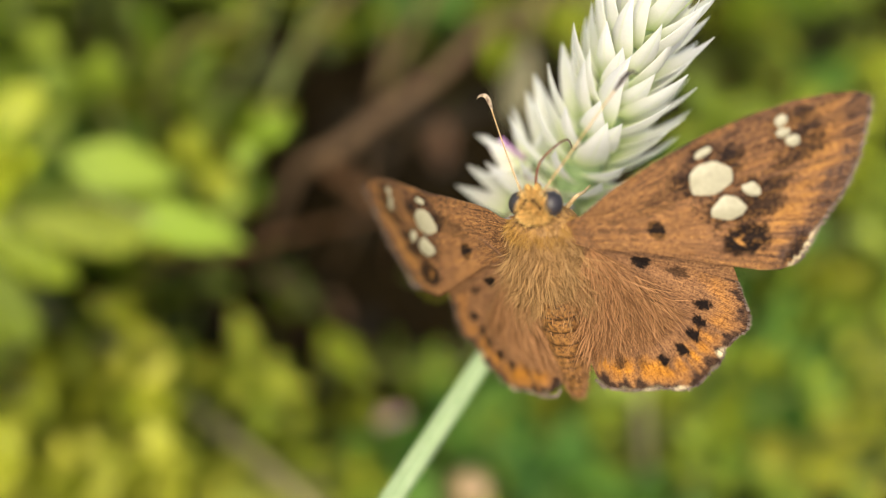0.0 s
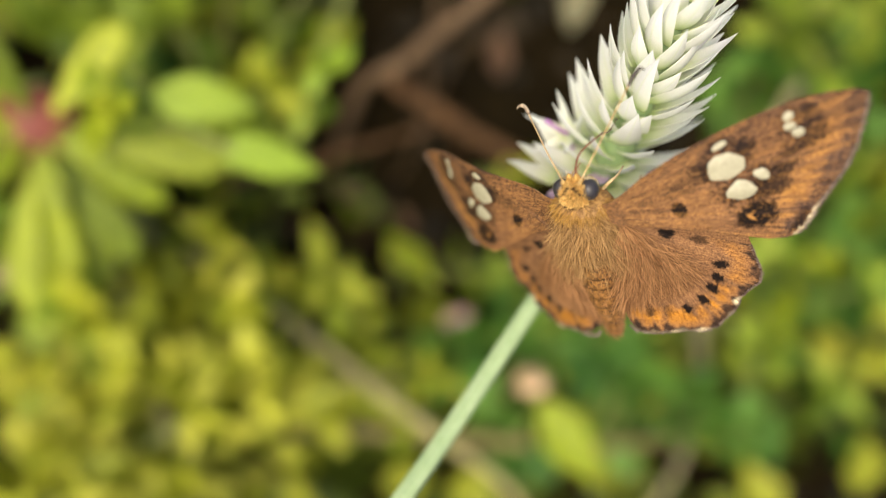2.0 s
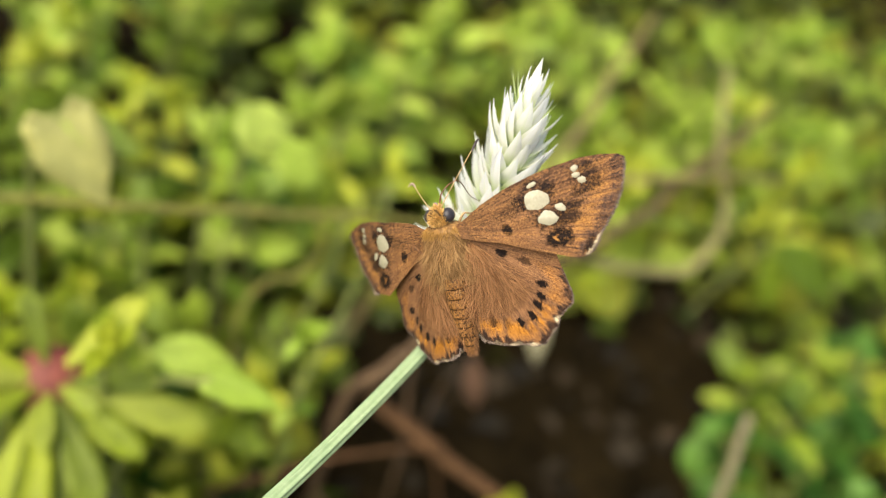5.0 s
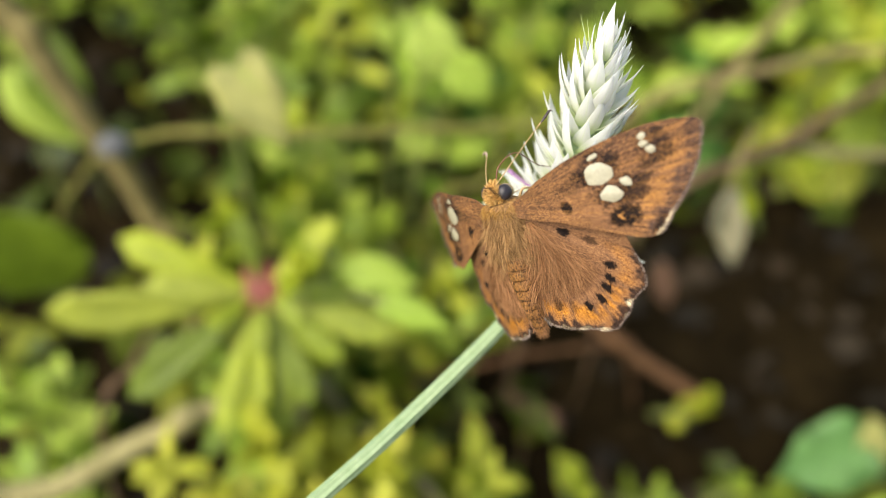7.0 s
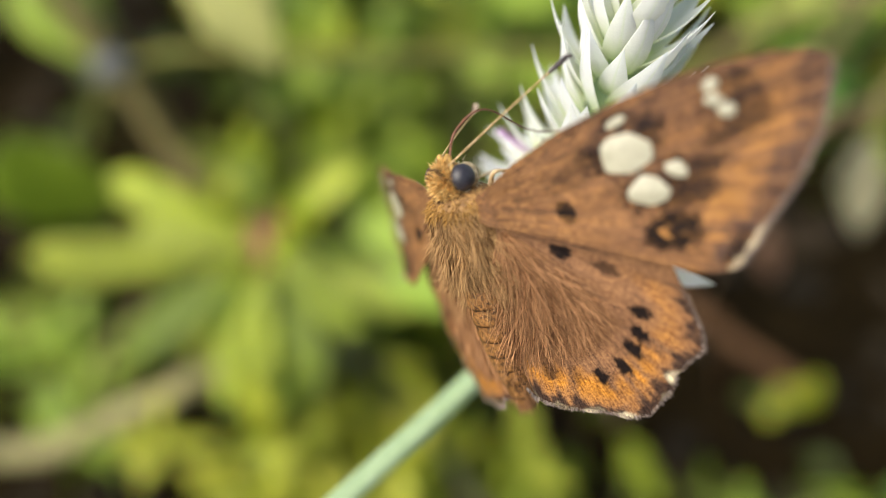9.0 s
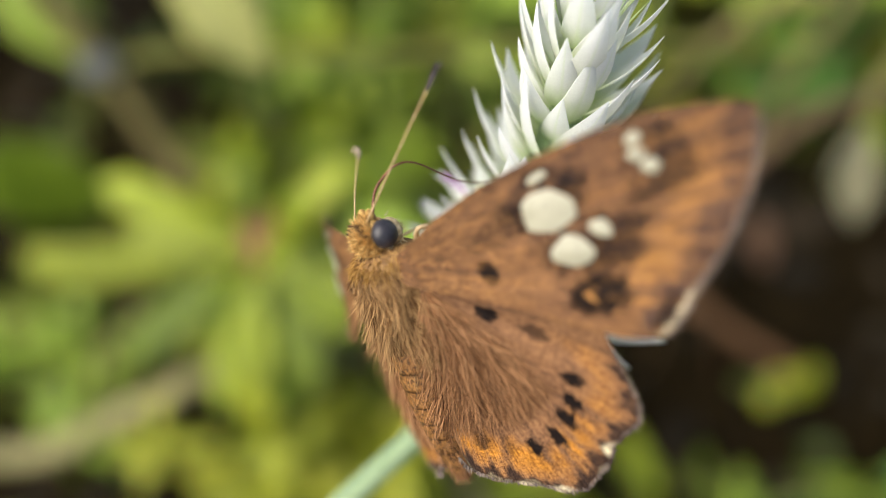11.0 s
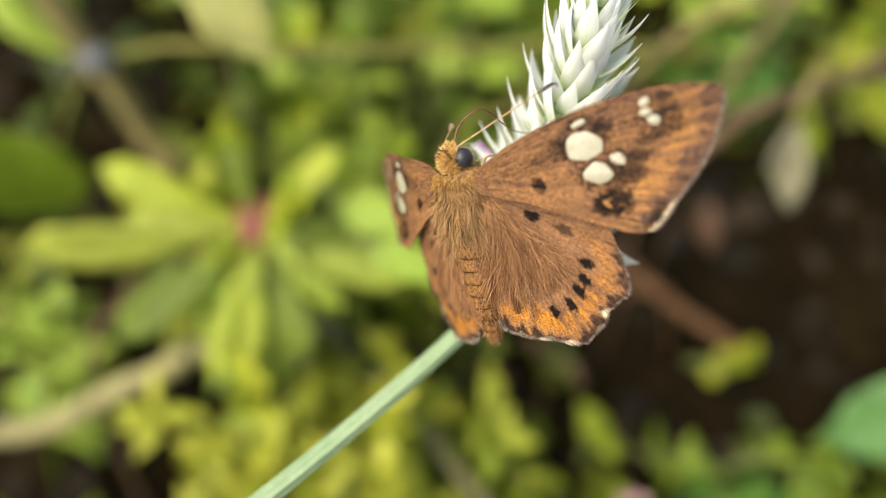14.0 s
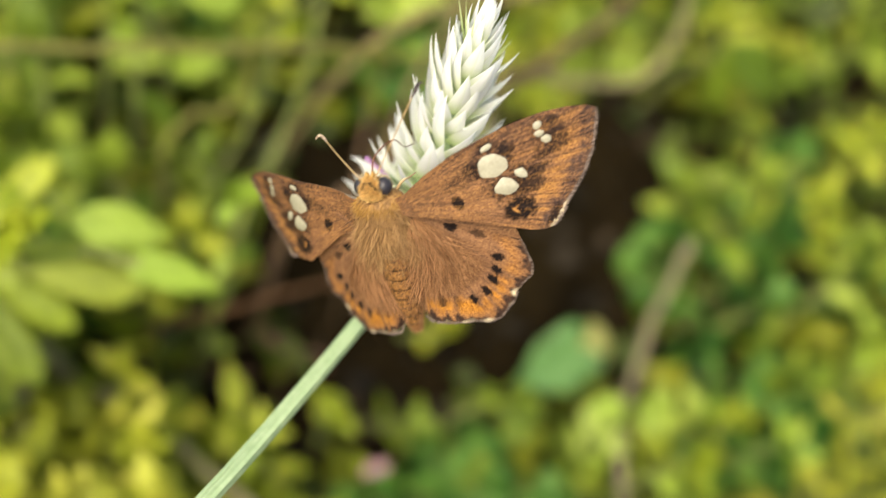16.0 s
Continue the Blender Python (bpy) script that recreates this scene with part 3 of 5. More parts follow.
    flip = np.cross(e1[5, 5] - e1[4, 5], e1[5, 6] - e1[5, 5]) @ up < 0
    if flip:
        q = q[:, ::-1]
    faces = [tuple(f) for f in q] + [tuple(f[::-1]) for f in q + n]
    ring = [a * nr for a in range(na)] + [(na - 1) * nr + b for b in range(1, nr)] + [a * nr + nr - 1 for a in range(na - 2, -1, -1)] + [b for b in range(nr - 2, 0, -1)]
    for a, b in zip(ring, ring[1:] + ring[:1]):
        faces.append((a, b, b + n, a + n) if flip else (b, a, a + n, b + n))
    col = col.reshape(n, 3)
    colors = np.concatenate([col, col * 0.8 + 0.12])
    uv2 = np.concatenate([uvs.reshape(n, 2)] * 2)
    me = mesh_of(name, verts, faces, WING, True, uv2, colors)

    def on(uu, vv, h=0.0):
        """The place of (uu, vv) on the upper skin, h above it, in metres."""
        if name == "left_forewing":
            vv = min(vv, 8.7 + 0.03 * (uu - 11.5) ** 2)
        k = np.argmin((u - uu) ** 2 + (v - vv) ** 2)
        return (base + uu * U + vv * V + (lift.ravel()[k] + h) * up) * MM
    return me, on, up


def spot_mesh(on, corners):
    """A cream window: an uneven rounded shape, proud of the scales."""
    ring = [np.array(c) for c in corners]
    for cut in (0.13, 0.22):
        ring = [p for a, b in zip(ring, ring[1:] + ring[:1]) for p in (a * (1 - cut) + b * cut, a * cut + b * (1 - cut))]
    c = sum(ring) / len(ring)
    k = len(ring)
    ring = [c + (p - c) * 1.06 for p in ring]
    verts = [on(*c, 0.07)] + [on(*(c + (p - c) * 0.93), 0.065) for p in ring] + [on(*p, 0.02) for p in ring]
    faces = [(0, 1 + i, 1 + (i + 1) % k) for i in range(k)] + [(1 + i, 1 + k + i, 1 + k + (i + 1) % k, 1 + (i + 1) % k) for i in range(k)]
    return mesh_of("wing_spot", verts, faces, SPOT)


# corners of the cream windows, in millimetres along and across the wing
BIG_SPOT = [(8.62, -0.13), (9.35, -0.5), (10.52, -0.31), (11.48, 0.73), (11.25, 1.74), (9.8, 2.09), (8.36, 1.48), (8.37, 0.72)]
MID_SPOT = [(10.3, 2.46), (11.11, 2.97), (11.59, 4.03), (11.06, 4.46), (10.18, 4.52), (9.02, 3.69), (9.14, 3.1)]
SMALL_SPOT = [(11.8, 2.35), (12.69, 2.42), (12.96, 3.03), (12.8, 3.57), (12.13, 3.31), (11.75, 2.79)]
COSTA_SPOT = [(9.35, -1.26), (9.78, -1.51), (10.51, -1.54), (10.7, -1.23), (10.31, -1.01), (9.48, -0.97)]
TIP_SPOTS = ([(15.57, -1.27), (16.13, -1.45), (16.48, -1.11), (16.25, -0.71), (15.7, -0.6), (15.49, -0.92)],
             [(15.34, -0.41), (15.89, -0.52), (16.37, -0.2), (16.2, 0.13), (15.63, 0.21), (15.32, -0.1)],
             [(15.81, 0.36), (16.47, 0.29), (16.85, 0.72), (16.65, 1.16), (16.15, 1.16), (15.78, 0.8)])


def fringe_mesh(on, line, rng, length, count):
    """Short scales along an outer margin."""
    line = np.array(line, float)
    seg = np.linalg.norm(np.diff(line, axis=0), axis=1)
    cum = np.concatenate([[0], np.cumsum(seg)])
    roots, dirs, lens = [], [], []
    mid = line.mean(0) * np.array([0.4, 0.4])
    for s in rng.uniform(0, cum[-1], count):
        p = np.array([np.interp(s, cum, line[:, 0]), np.interp(s, cum, line[:, 1])])
        d = p - mid
        d /= np.linalg.norm(d)
        a = on(*(p - d * 0.25), -0.03)
        roots.append(a)
        dirs.append(on(*(p + d), -0.03) - a + rng.normal(size=3) * 0.0003)
        lens.append(length * MM * rng.uniform(0.6, 1.2))
    return mesh_of("fringe", *strands(roots, dirs, lens, 0.10 * MM, rng, 0.15), FRINGE, False)


def shoulders(s, w):
    """The thorax stays broad towards the head."""
    return 1 + 1.1 * max(0.0, s) ** 2.2


def build_butterfly():
    rng = np.random.default_rng(11)
    bf = thing("butterfly", "tawny brown skipper butterfly with cream wing spots, perched wings spread", "butterfly")
    wings = (
        ("right_forewing", (-3.72, -2.29, 3.71), (0.849, -0.006, 0.529), (0.421, -0.598, -0.682), False),
        ("left_forewing", (-8.99, 1.29, -1.35), (-0.266, 0.815, -0.515), (0.234, -0.464, -0.855), False),
        ("right_hindwing", (-3.06, -2.99, 1.84), (0.874, -0.405, -0.269), (-0.391, -0.256, -0.884), True),
        ("left_hindwing", (-7.04, -0.09, -3.77), (-0.027, 0.274, -0.961), (0.514, -0.821, -0.248), True))
    for name, base, U, V, hind in wings:
        me, on, up = wing_mesh(name, base, U, V, hind)
        shift = Vector((-2.6, 0.2, 0.3)) * MM if name == "right_forewing" else Vector((0, 0, 0))
        me.transform(Matrix.Translation(-shift))
        w = part(name.split("_")[1], me, bf, "orange-brown scaled wing with dark spots and a pale frayed margin", Matrix.Translation(shift))
        if name == "right_forewing":
            focus = w
        if not hind:
            for s in (BIG_SPOT, MID_SPOT, SMALL_SPOT, COSTA_SPOT, *TIP_SPOTS):
                part("wing_spot", spot_mesh(on, s), w, "cream translucent spot", Matrix.Translation(-shift))
            part("fringe", fringe_mesh(on, [q for q in DORSUM if q[0] > 12.5], rng, 0.55, 700), w, "pale grey-tan fringe", Matrix.Translation(-shift))
            # flat scale hair over the inner half
            roots, dirs, lens = [], [], []
            for _ in range(1900):
                uu = 11.5 * rng.uniform(0, 1) ** 0.9
                f = rng.uniform(0.03, 0.95)
                vv = np.interp(uu, [q[0] for q in COSTA], [q[1] for q in COSTA]) * (1 - f) + np.interp(uu, [q[0] for q in DORSUM], [q[1] for q in DORSUM]) * f
                if (7.5 < uu and -1.8 < vv < 5) or math.hypot(uu - 4.4, vv - 2.85) < 1.0 or math.hypot(uu - 10.3, vv - 6.4) < 2.4:
                    continue
                d = np.array([uu + 3.5, vv + 0.2])
                d = d / np.linalg.norm(d)
                p = on(uu, vv, 0.015)
                roots.append(p)
                dirs.append((on(uu + d[0], vv + d[1], 0.015) - p) / MM + up * rng.uniform(0.01, 0.06) + rng.normal(size=3) * 0.07)
                lens.append(MM * rng.uniform(0.35, 0.95))
            part("hair", mesh_of("hair", *strands(roots, dirs, lens, 0.038 * MM, rng, 0.08), FUR_FORE, False), w, "short flat brown scale hair", Matrix.Translation(-shift))
        else:
            line = [(r * math.cos(radians(a)), r * math.sin(radians(a))) for a, r in HIND if -12 <= a <= 54]
            part("fringe", fringe_mesh(on, line, rng, 0.42, 900), w, "pale grey-tan fringe")
            # long hair over the inner half
            roots, dirs, lens = [], [], []
            for _ in range(3900):
                r = 10.5 * rng.uniform(0.03, 1) ** 0.8
                a = radians(rng.normal(31, 20))
                if a > radians(57) or a < radians(3 + r * 0.6):
                    continue
                if math.hypot(r * math.cos(a) - 4.4, r * math.sin(a) + 0.4) < 1.2:
                    continue
                if r > 9 and rng.uniform() < (r - 9) / 6:
                    continue
                p = on(r * math.cos(a), r * math.sin(a), 0.02)
                a2 = a + rng.normal(0.06, 0.07) / max(1.0, r * 0.25)
                q = on((r + 1) * math.cos(a2), (r + 1) * math.sin(a2), 0.02)
                roots.append(p)
                tuft = np.array([noise.noise(Vector(p / MM * 0.9 + c)) for c in (3.0, 9.3, 21.1)])
                dirs.append((q - p) / MM + up * rng.uniform(0.02, 0.14) + tuft * 0.30)
                lens.append(MM * min(rng.uniform(1.9, 5.0), max(0.9, 11.8 - r)))
            part("hair", mesh_of("hair", *strands(roots, dirs, lens, 0.066 * MM, rng, 0.28, up), FUR_WING, False), w, "long rufous hair")
    axes = (SIDE, FORE, BACK)
    part("thorax", mesh_of("thorax", *ball(body(0.1, -5.6, -0.7), axes, (2.8 * MM, 4.7 * MM, 2.4 * MM), 16, 24, shoulders), THORAX), bf, "tawny hairy thorax")
    roots, dirs, lens = [], [], []
    for _ in range(11000):
        w, s = rng.uniform(-1.9, 1.9), rng.uniform(-0.97, 0.95)
        r = math.sqrt(1 - s * s) * shoulders(s, w)
        p = body(0.1 + 2.75 * r * math.sin(w), -5.6 + 4.7 * s, -0.7 + 2.4 * r * math.cos(w))
        out = SIDE * math.sin(w) + BACK * math.cos(w)
        roots.append(p)
        tuft = np.array([noise.noise(Vector(p / MM * 1.1 + c)) for c in (0.0, 7.3, 15.1)])
        dirs.append(-FORE * rng.uniform(0.8, 1.2) + out * rng.uniform(0.0, 0.25) + SIDE * 0.35 * math.sin(w) * (1 - 0.5 * s) + tuft * 1.0 + rng.normal(size=3) * 0.16)
        lens.append(MM * rng.uniform(0.9, 2.3) * (1.35 if abs(w) > 0.7 else 1.0) * (0.65 if s > 0.4 else 1.1))
    part("thorax_hair", mesh_of("thorax_hair", *strands(roots, dirs, lens, 0.062 * MM, rng, 0.40, BACK), FUR, False), bf, "long tawny hair")
    roots, dirs, lens = [], [], []
    for _ in range(850):
        w, s = rng.uniform(-1.7, 1.7), rng.uniform(0.66, 0.90)
        r = math.sqrt(1 - s * s) * shoulders(s, w)
        roots.append(body(0.1 + 2.75 * r * math.sin(w), -5.6 + 4.7 * s, -0.7 + 2.4 * r * math.cos(w)))
        out = SIDE * math.sin(w) + BACK * math.cos(w)
        dirs.append(-FORE * rng.uniform(0.2, 0.8) + out * rng.uniform(0.3, 0.8) + rng.normal(size=3) * 0.25)
        lens.append(MM * rng.uniform(0.4, 0.85))
    part("collar", mesh_of("collar", *strands(roots, dirs, lens, 0.06 * MM, rng, 0.25), FUR_COLLAR, False), bf, "golden collar of short hair")
    # abdomen in overlapping rings
    tail = body(0.5, -20.0, 0.0) / MM
    rootp = body(0.55, -8.4, 0.1) / MM
    axis = (tail - rootp) / np.linalg.norm(tail - rootp)
    ln = np.linalg.norm(tail - rootp)
    rad = [1.9, 1.94, 1.92, 1.86, 1.74, 1.54, 1.28, 0.94, 0.5]
    for k in range(8):
        rings = []
        for s, f in ((0.0, 0.96), (0.25, 1.0), (0.8, 1.02), (1.06, 1.0), (1.1, 0.90)):
            rr = np.interp(k + s, range(9), rad) * f
            rings.append((rootp + axis * ln * (k + s) / 8, rr))
        verts, faces, sides = [], [], 28
        for c, rr in rings:
            for j in range(sides):
                w = 2 * math.pi * j / sides
                verts.append((c + rr * (SIDE * math.cos(w) + BACK * math.sin(w) * 0.95)) * MM)
        for a in range(len(rings) - 1):
            for j in range(sides):
                j2 = (j + 1) % sides
                faces.append((a * sides + j, a * sides + j2, (a + 1) * sides + j2, (a + 1) * sides + j))
        faces.append(tuple((len(rings) - 1) * sides + j for j in range(sides)))
        part("abdomen_segment", mesh_of("abdomen_segment", verts, faces, ABDOMEN, True, [(j / sides, s) for s in (0.0, 0.25, 0.72, 0.95, 1.0) for j in range(sides)]), bf, "orange-brown scaled ring with a dark rear edge")
    roots, dirs, lens = [], [], []
    for _ in range(2000):
        k, w = rng.uniform(0, 8), rng.choice([rng.normal(0, 0.45), rng.normal(math.pi, 0.45), rng.uniform(0, 6.28)], p=[0.36, 0.36, 0.28])
        rr = np.interp(k, range(9), rad)
        out = SIDE * math.cos(w) + BACK * math.sin(w)
        roots.append((rootp + axis * ln * k / 8 + out * rr) * MM)
        dirs.append(axis + out * 0.25 + rng.normal(size=3) * 0.12)
        lens.append(MM * (rng.uniform(0.4, 0.8) if k < 7 else rng.uniform(0.5, 1.0)))
    part("abdomen_hair", mesh_of("abdomen_hair", *strands(roots, dirs, lens, 0.05 * MM, rng, 0.15), FUR_WING, False), bf, "short tawny hair and tail tuft")
    # head
    neck = Vector(body(0, -0.9, -0.4))
    head = part("head", mesh_of("head", *ball(body(0, -0.1, -0.25), axes, (1.5 * MM, 1.5 * MM, 1.4 * MM)), HEAD), bf, "golden scaled head", Matrix.Translation(neck) @ Matrix.Scale(0.92, 4) @ Matrix.Translation(-neck))
    for sx in (-1, 1):
        part("eye", mesh_of("eye", *ball(body(1.42 * sx, 0.15, -0.18), axes, (0.95 * MM, 1.08 * MM, 1.08 * MM), 20, 28), EYE), head, "dark blue-grey compound eye")
        part("cheek", mesh_of("cheek", *ball(body(1.10 * sx, 0.0, -1.10), axes, (1.0 * MM, 1.05 * MM, 0.75 * MM)), CHEEK), head, "cream scaled cheek under the eye")
        part("palp", mesh_of("palp", *ball(body(0.42 * sx, 1.35, -0.25), axes, (0.34 * MM, 0.75 * MM, 0.4 * MM)), HEAD), head, "furry golden palp")
    roots, dirs, lens = [], [], []
    for _ in range(2200):
        w, s = rng.uniform(-0.95, 0.95), rng.uniform(-0.95, 1.0)
        r = math.sqrt(max(0, 1 - s * s))
        roots.append(body(1.5 * r * math.sin(w), -0.1 + 1.5 * s, -0.25 + 1.4 * r * math.cos(w)))
        dirs.append(FORE * (0.5 * s + 0.25) + (SIDE * math.sin(w) + BACK * math.cos(w)) * r + rng.normal(size=3) * 0.3)
        lens.append(MM * rng.uniform(0.3, 0.75))
    part("head_hair", mesh_of("head_hair", *strands(roots, dirs, lens, 0.10 * MM, rng, 0.35), FUR_HEAD, False), head, "golden tufted hair")
    # pale scales behind each eye; dark strands draw the shaded gap between head and collar
    for sx in (-1, 1):
        roots, dirs, lens = [], [], []
        for _ in range(240):
            w = rng.uniform(0, 2 * math.pi)
            c = math.cos(w)
            if c > 0.35 and rng.uniform() < 0.85:
                continue
            roots.append(body(1.3 * sx + 0.3 * sx * rng.uniform(-1, 0.8), 0.12 + 1.16 * c, -0.80 + 0.95 * math.sin(w)))
            dirs.append(FORE * c * 0.8 + BACK * math.sin(w) * 0.8 + SIDE * sx * rng.uniform(0.1, 0.7) + rng.normal(size=3) * 0.2)
            lens.append(MM * rng.uniform(0.25, 0.6))
        part("eye_ring", mesh_of("eye_ring", *strands(roots, dirs, lens, 0.075 * MM, rng, 0.2), FUR_PALE, False), head, "pale cream scales round the eye")
    roots, dirs, lens = [], [], []
    for _ in range(420):
        w = rng.uniform(-1.25, 1.25)
        roots.append(body(1.85 * math.sin(w), -1.35 + 0.10 * rng.normal(), -0.45 + 1.70 * math.cos(w)))
        dirs.append(-FORE * 0.5 + (SIDE * math.sin(w) + BACK * math.cos(w)) * 0.35 + SIDE * rng.normal() * 0.8)
        lens.append(MM * rng.uniform(0.25, 0.55))
    part("neck_gap", mesh_of("neck_gap", *strands(roots, dirs, lens, 0.06 * MM, rng, 0.2), FUR_DARK, False), head, "dark strands for the shaded gap between head and collar")
    for sx in (-1, 1):
        for k in range(3):
            a = body(sx * (0.3 + 0.25 * k), 1.0 - 0.35 * k, 0.75)
            part("tuft", mesh_of("tuft", *tube([a, a + (FORE * 0.2 + BACK * 0.3) * MM, a + (FORE * 0.6 + BACK * 0.8) * MM], [0.20 * MM, 0.18 * MM, 0.01 * MM], 6), FUR_DARK), head, "dark head tuft")
    # proboscis reaching into the blossom, bent in the middle
    pr = bezier([q * MM for q in (HEAD_AT + FORE * 1.0 - BACK * 0.6, HEAD_AT + FORE * 3.0 - BACK * 1.6 + SIDE * 0.5, HEAD_AT + FORE * 3.9 - BACK * 3.4 + SIDE * 2.2,
                 np.array([-0.5, 6.9, 2.9]), np.array([3.08, 10.95, -0.16]))], 30)
    part("proboscis", mesh_of("proboscis", *tube(pr, [0.12 * MM, 0.09 * MM, 0.06 * MM, 0.05 * MM], 8), PROBOSCIS), bf, "thin brown proboscis")
    # legs
    for sx, pts in ((1, [(1.2, -2.2, -2.4), (2.7, -0.4, -1.9), (3.0, -0.7, -3.2), (2.9, -1.4, -5.5)]), (1, [(1.5, -4.0, -3.0), (3.4, -4.0, -4.4), (3.8, -4.4, -6.0), (3.6, -4.6, -8.0)]),
                    (-1, [(1.2, -2.2, -2.4), (2.0, -1.9, -3.6), (2.2, -2.0, -5.0), (2.0, -2.2, -7.0)]), (-1, [(1.5, -4.0, -3.0), (3.0, -4.2, -4.6), (3.0, -4.0, -6.4), (2.8, -3.8, -8.2)])):
        path = bezier([body(p[0] * sx, p[1], p[2]) for p in pts], 18)
        part("leg", mesh_of("leg", *tube(path, [0.22 * MM, 0.16 * MM, 0.11 * MM, 0.08 * MM], 8), LEG), bf, "slender pale leg")
    # antennae, each along +y of its own space
    feelers = []
    for sx, ln, rows in ((1, 11.6, ANTENNA_RIGHT), (-1, 11.0, ANTENNA_LEFT)):
        me = bezier([(0, 0, 0), (0, ln * 0.4, 0.15), (0, ln * 0.8, 0.1), (0, ln * 0.86, 0.05)], 24) * MM
        an = part("antenna", mesh_of("antenna", *tube(me, [0.072 * MM, 0.060 * MM, 0.060 * MM, 0.095 * MM], 8), SHAFT), bf, "thin straw-coloured antenna with a hooked dark club")
        cl = bezier([(0, ln * 0.84, 0.05), (0.02, ln * 0.92, 0.08), (0.06, ln * 0.97, 0.25), (0.25 * sx, ln * 1.0, 0.5), (0.7 * sx, ln * 1.0, 0.65)], 20) * MM
        part("club", mesh_of("club", *tube(cl, [0.09 * MM, 0.20 * MM, 0.19 * MM, 0.12 * MM, 0.015 * MM], 10), CLUB if sx > 0 else CLUB_PALE), an, "hooked dark antenna club" if sx > 0 else "hooked pale-tipped antenna club")
        at = HEAD_AT + SIDE * 0.6 * sx + FORE * 1.0 + BACK * 0.5
        keys = []
        for t, a, b, c in rows:
            d = Vector(SIDE * a + FORE * b + BACK * c).normalized()
            z = Vector(BACK) - d * d.dot(Vector(BACK))
            z.normalize()
            x = d.cross(z)
            m = Matrix((x, d, z)).transposed().to_4x4()
            keys.append((t, Matrix.Translation(Vector(at * MM)) @ m))
        feelers.append((an, keys))
    return bf, feelers, focus


# ---------------------------------------------------------------- the flower
def tepal_mesh(ln, wd, cup, rng):
    """One boat-shaped, pointed tepal along +y, its back to -z."""
    verts, faces, uvs = [], [], []
    rows_, cols = 8, 5
    for side in (0, 1):
        for i in range(rows_ + 1):
            s = i / rows_
            w = wd * (1.95 * (s + 0.12) ** 0.5 * (1 - s) ** 1.1 + 0.008)
            for j in range(cols):
                x = (j / (cols - 1) - 0.5) * 2
                z = cup * w * (x * x - 1) + ln * 0.10 * math.sin(s * math.pi * 0.8) * -1
                verts.append((x * w / 2, s * ln, z - side * 0.10 * MM * (1 - 0.6 * s)))
                uvs.append((j / (cols - 1), s))
    n = (rows_ + 1) * cols
    for i in range(rows_):
        for j in range(cols - 1):
            q = (i * cols + j, i * cols + j + 1, (i + 1) * cols + j + 1, (i + 1) * cols + j)
            faces += [q, tuple(k + n for k in q[::-1])]
    for j, flip in ((0, False), (cols - 1, True)):
        o = len(verts)
        for i in range(rows_ + 1):
            for k in (i * cols + j, i * cols + j + n):
                verts.append(verts[k])
                uvs.append(uvs[k])
        for i in range(rows_):
            q = (o + 2 * i, o + 2 * i + 2, o + 2 * i + 3, o + 2 * i + 1)
            faces.append(q[::-1] if flip else q)
    return mesh_of("tepal", verts, faces, TEPAL, True, uvs)


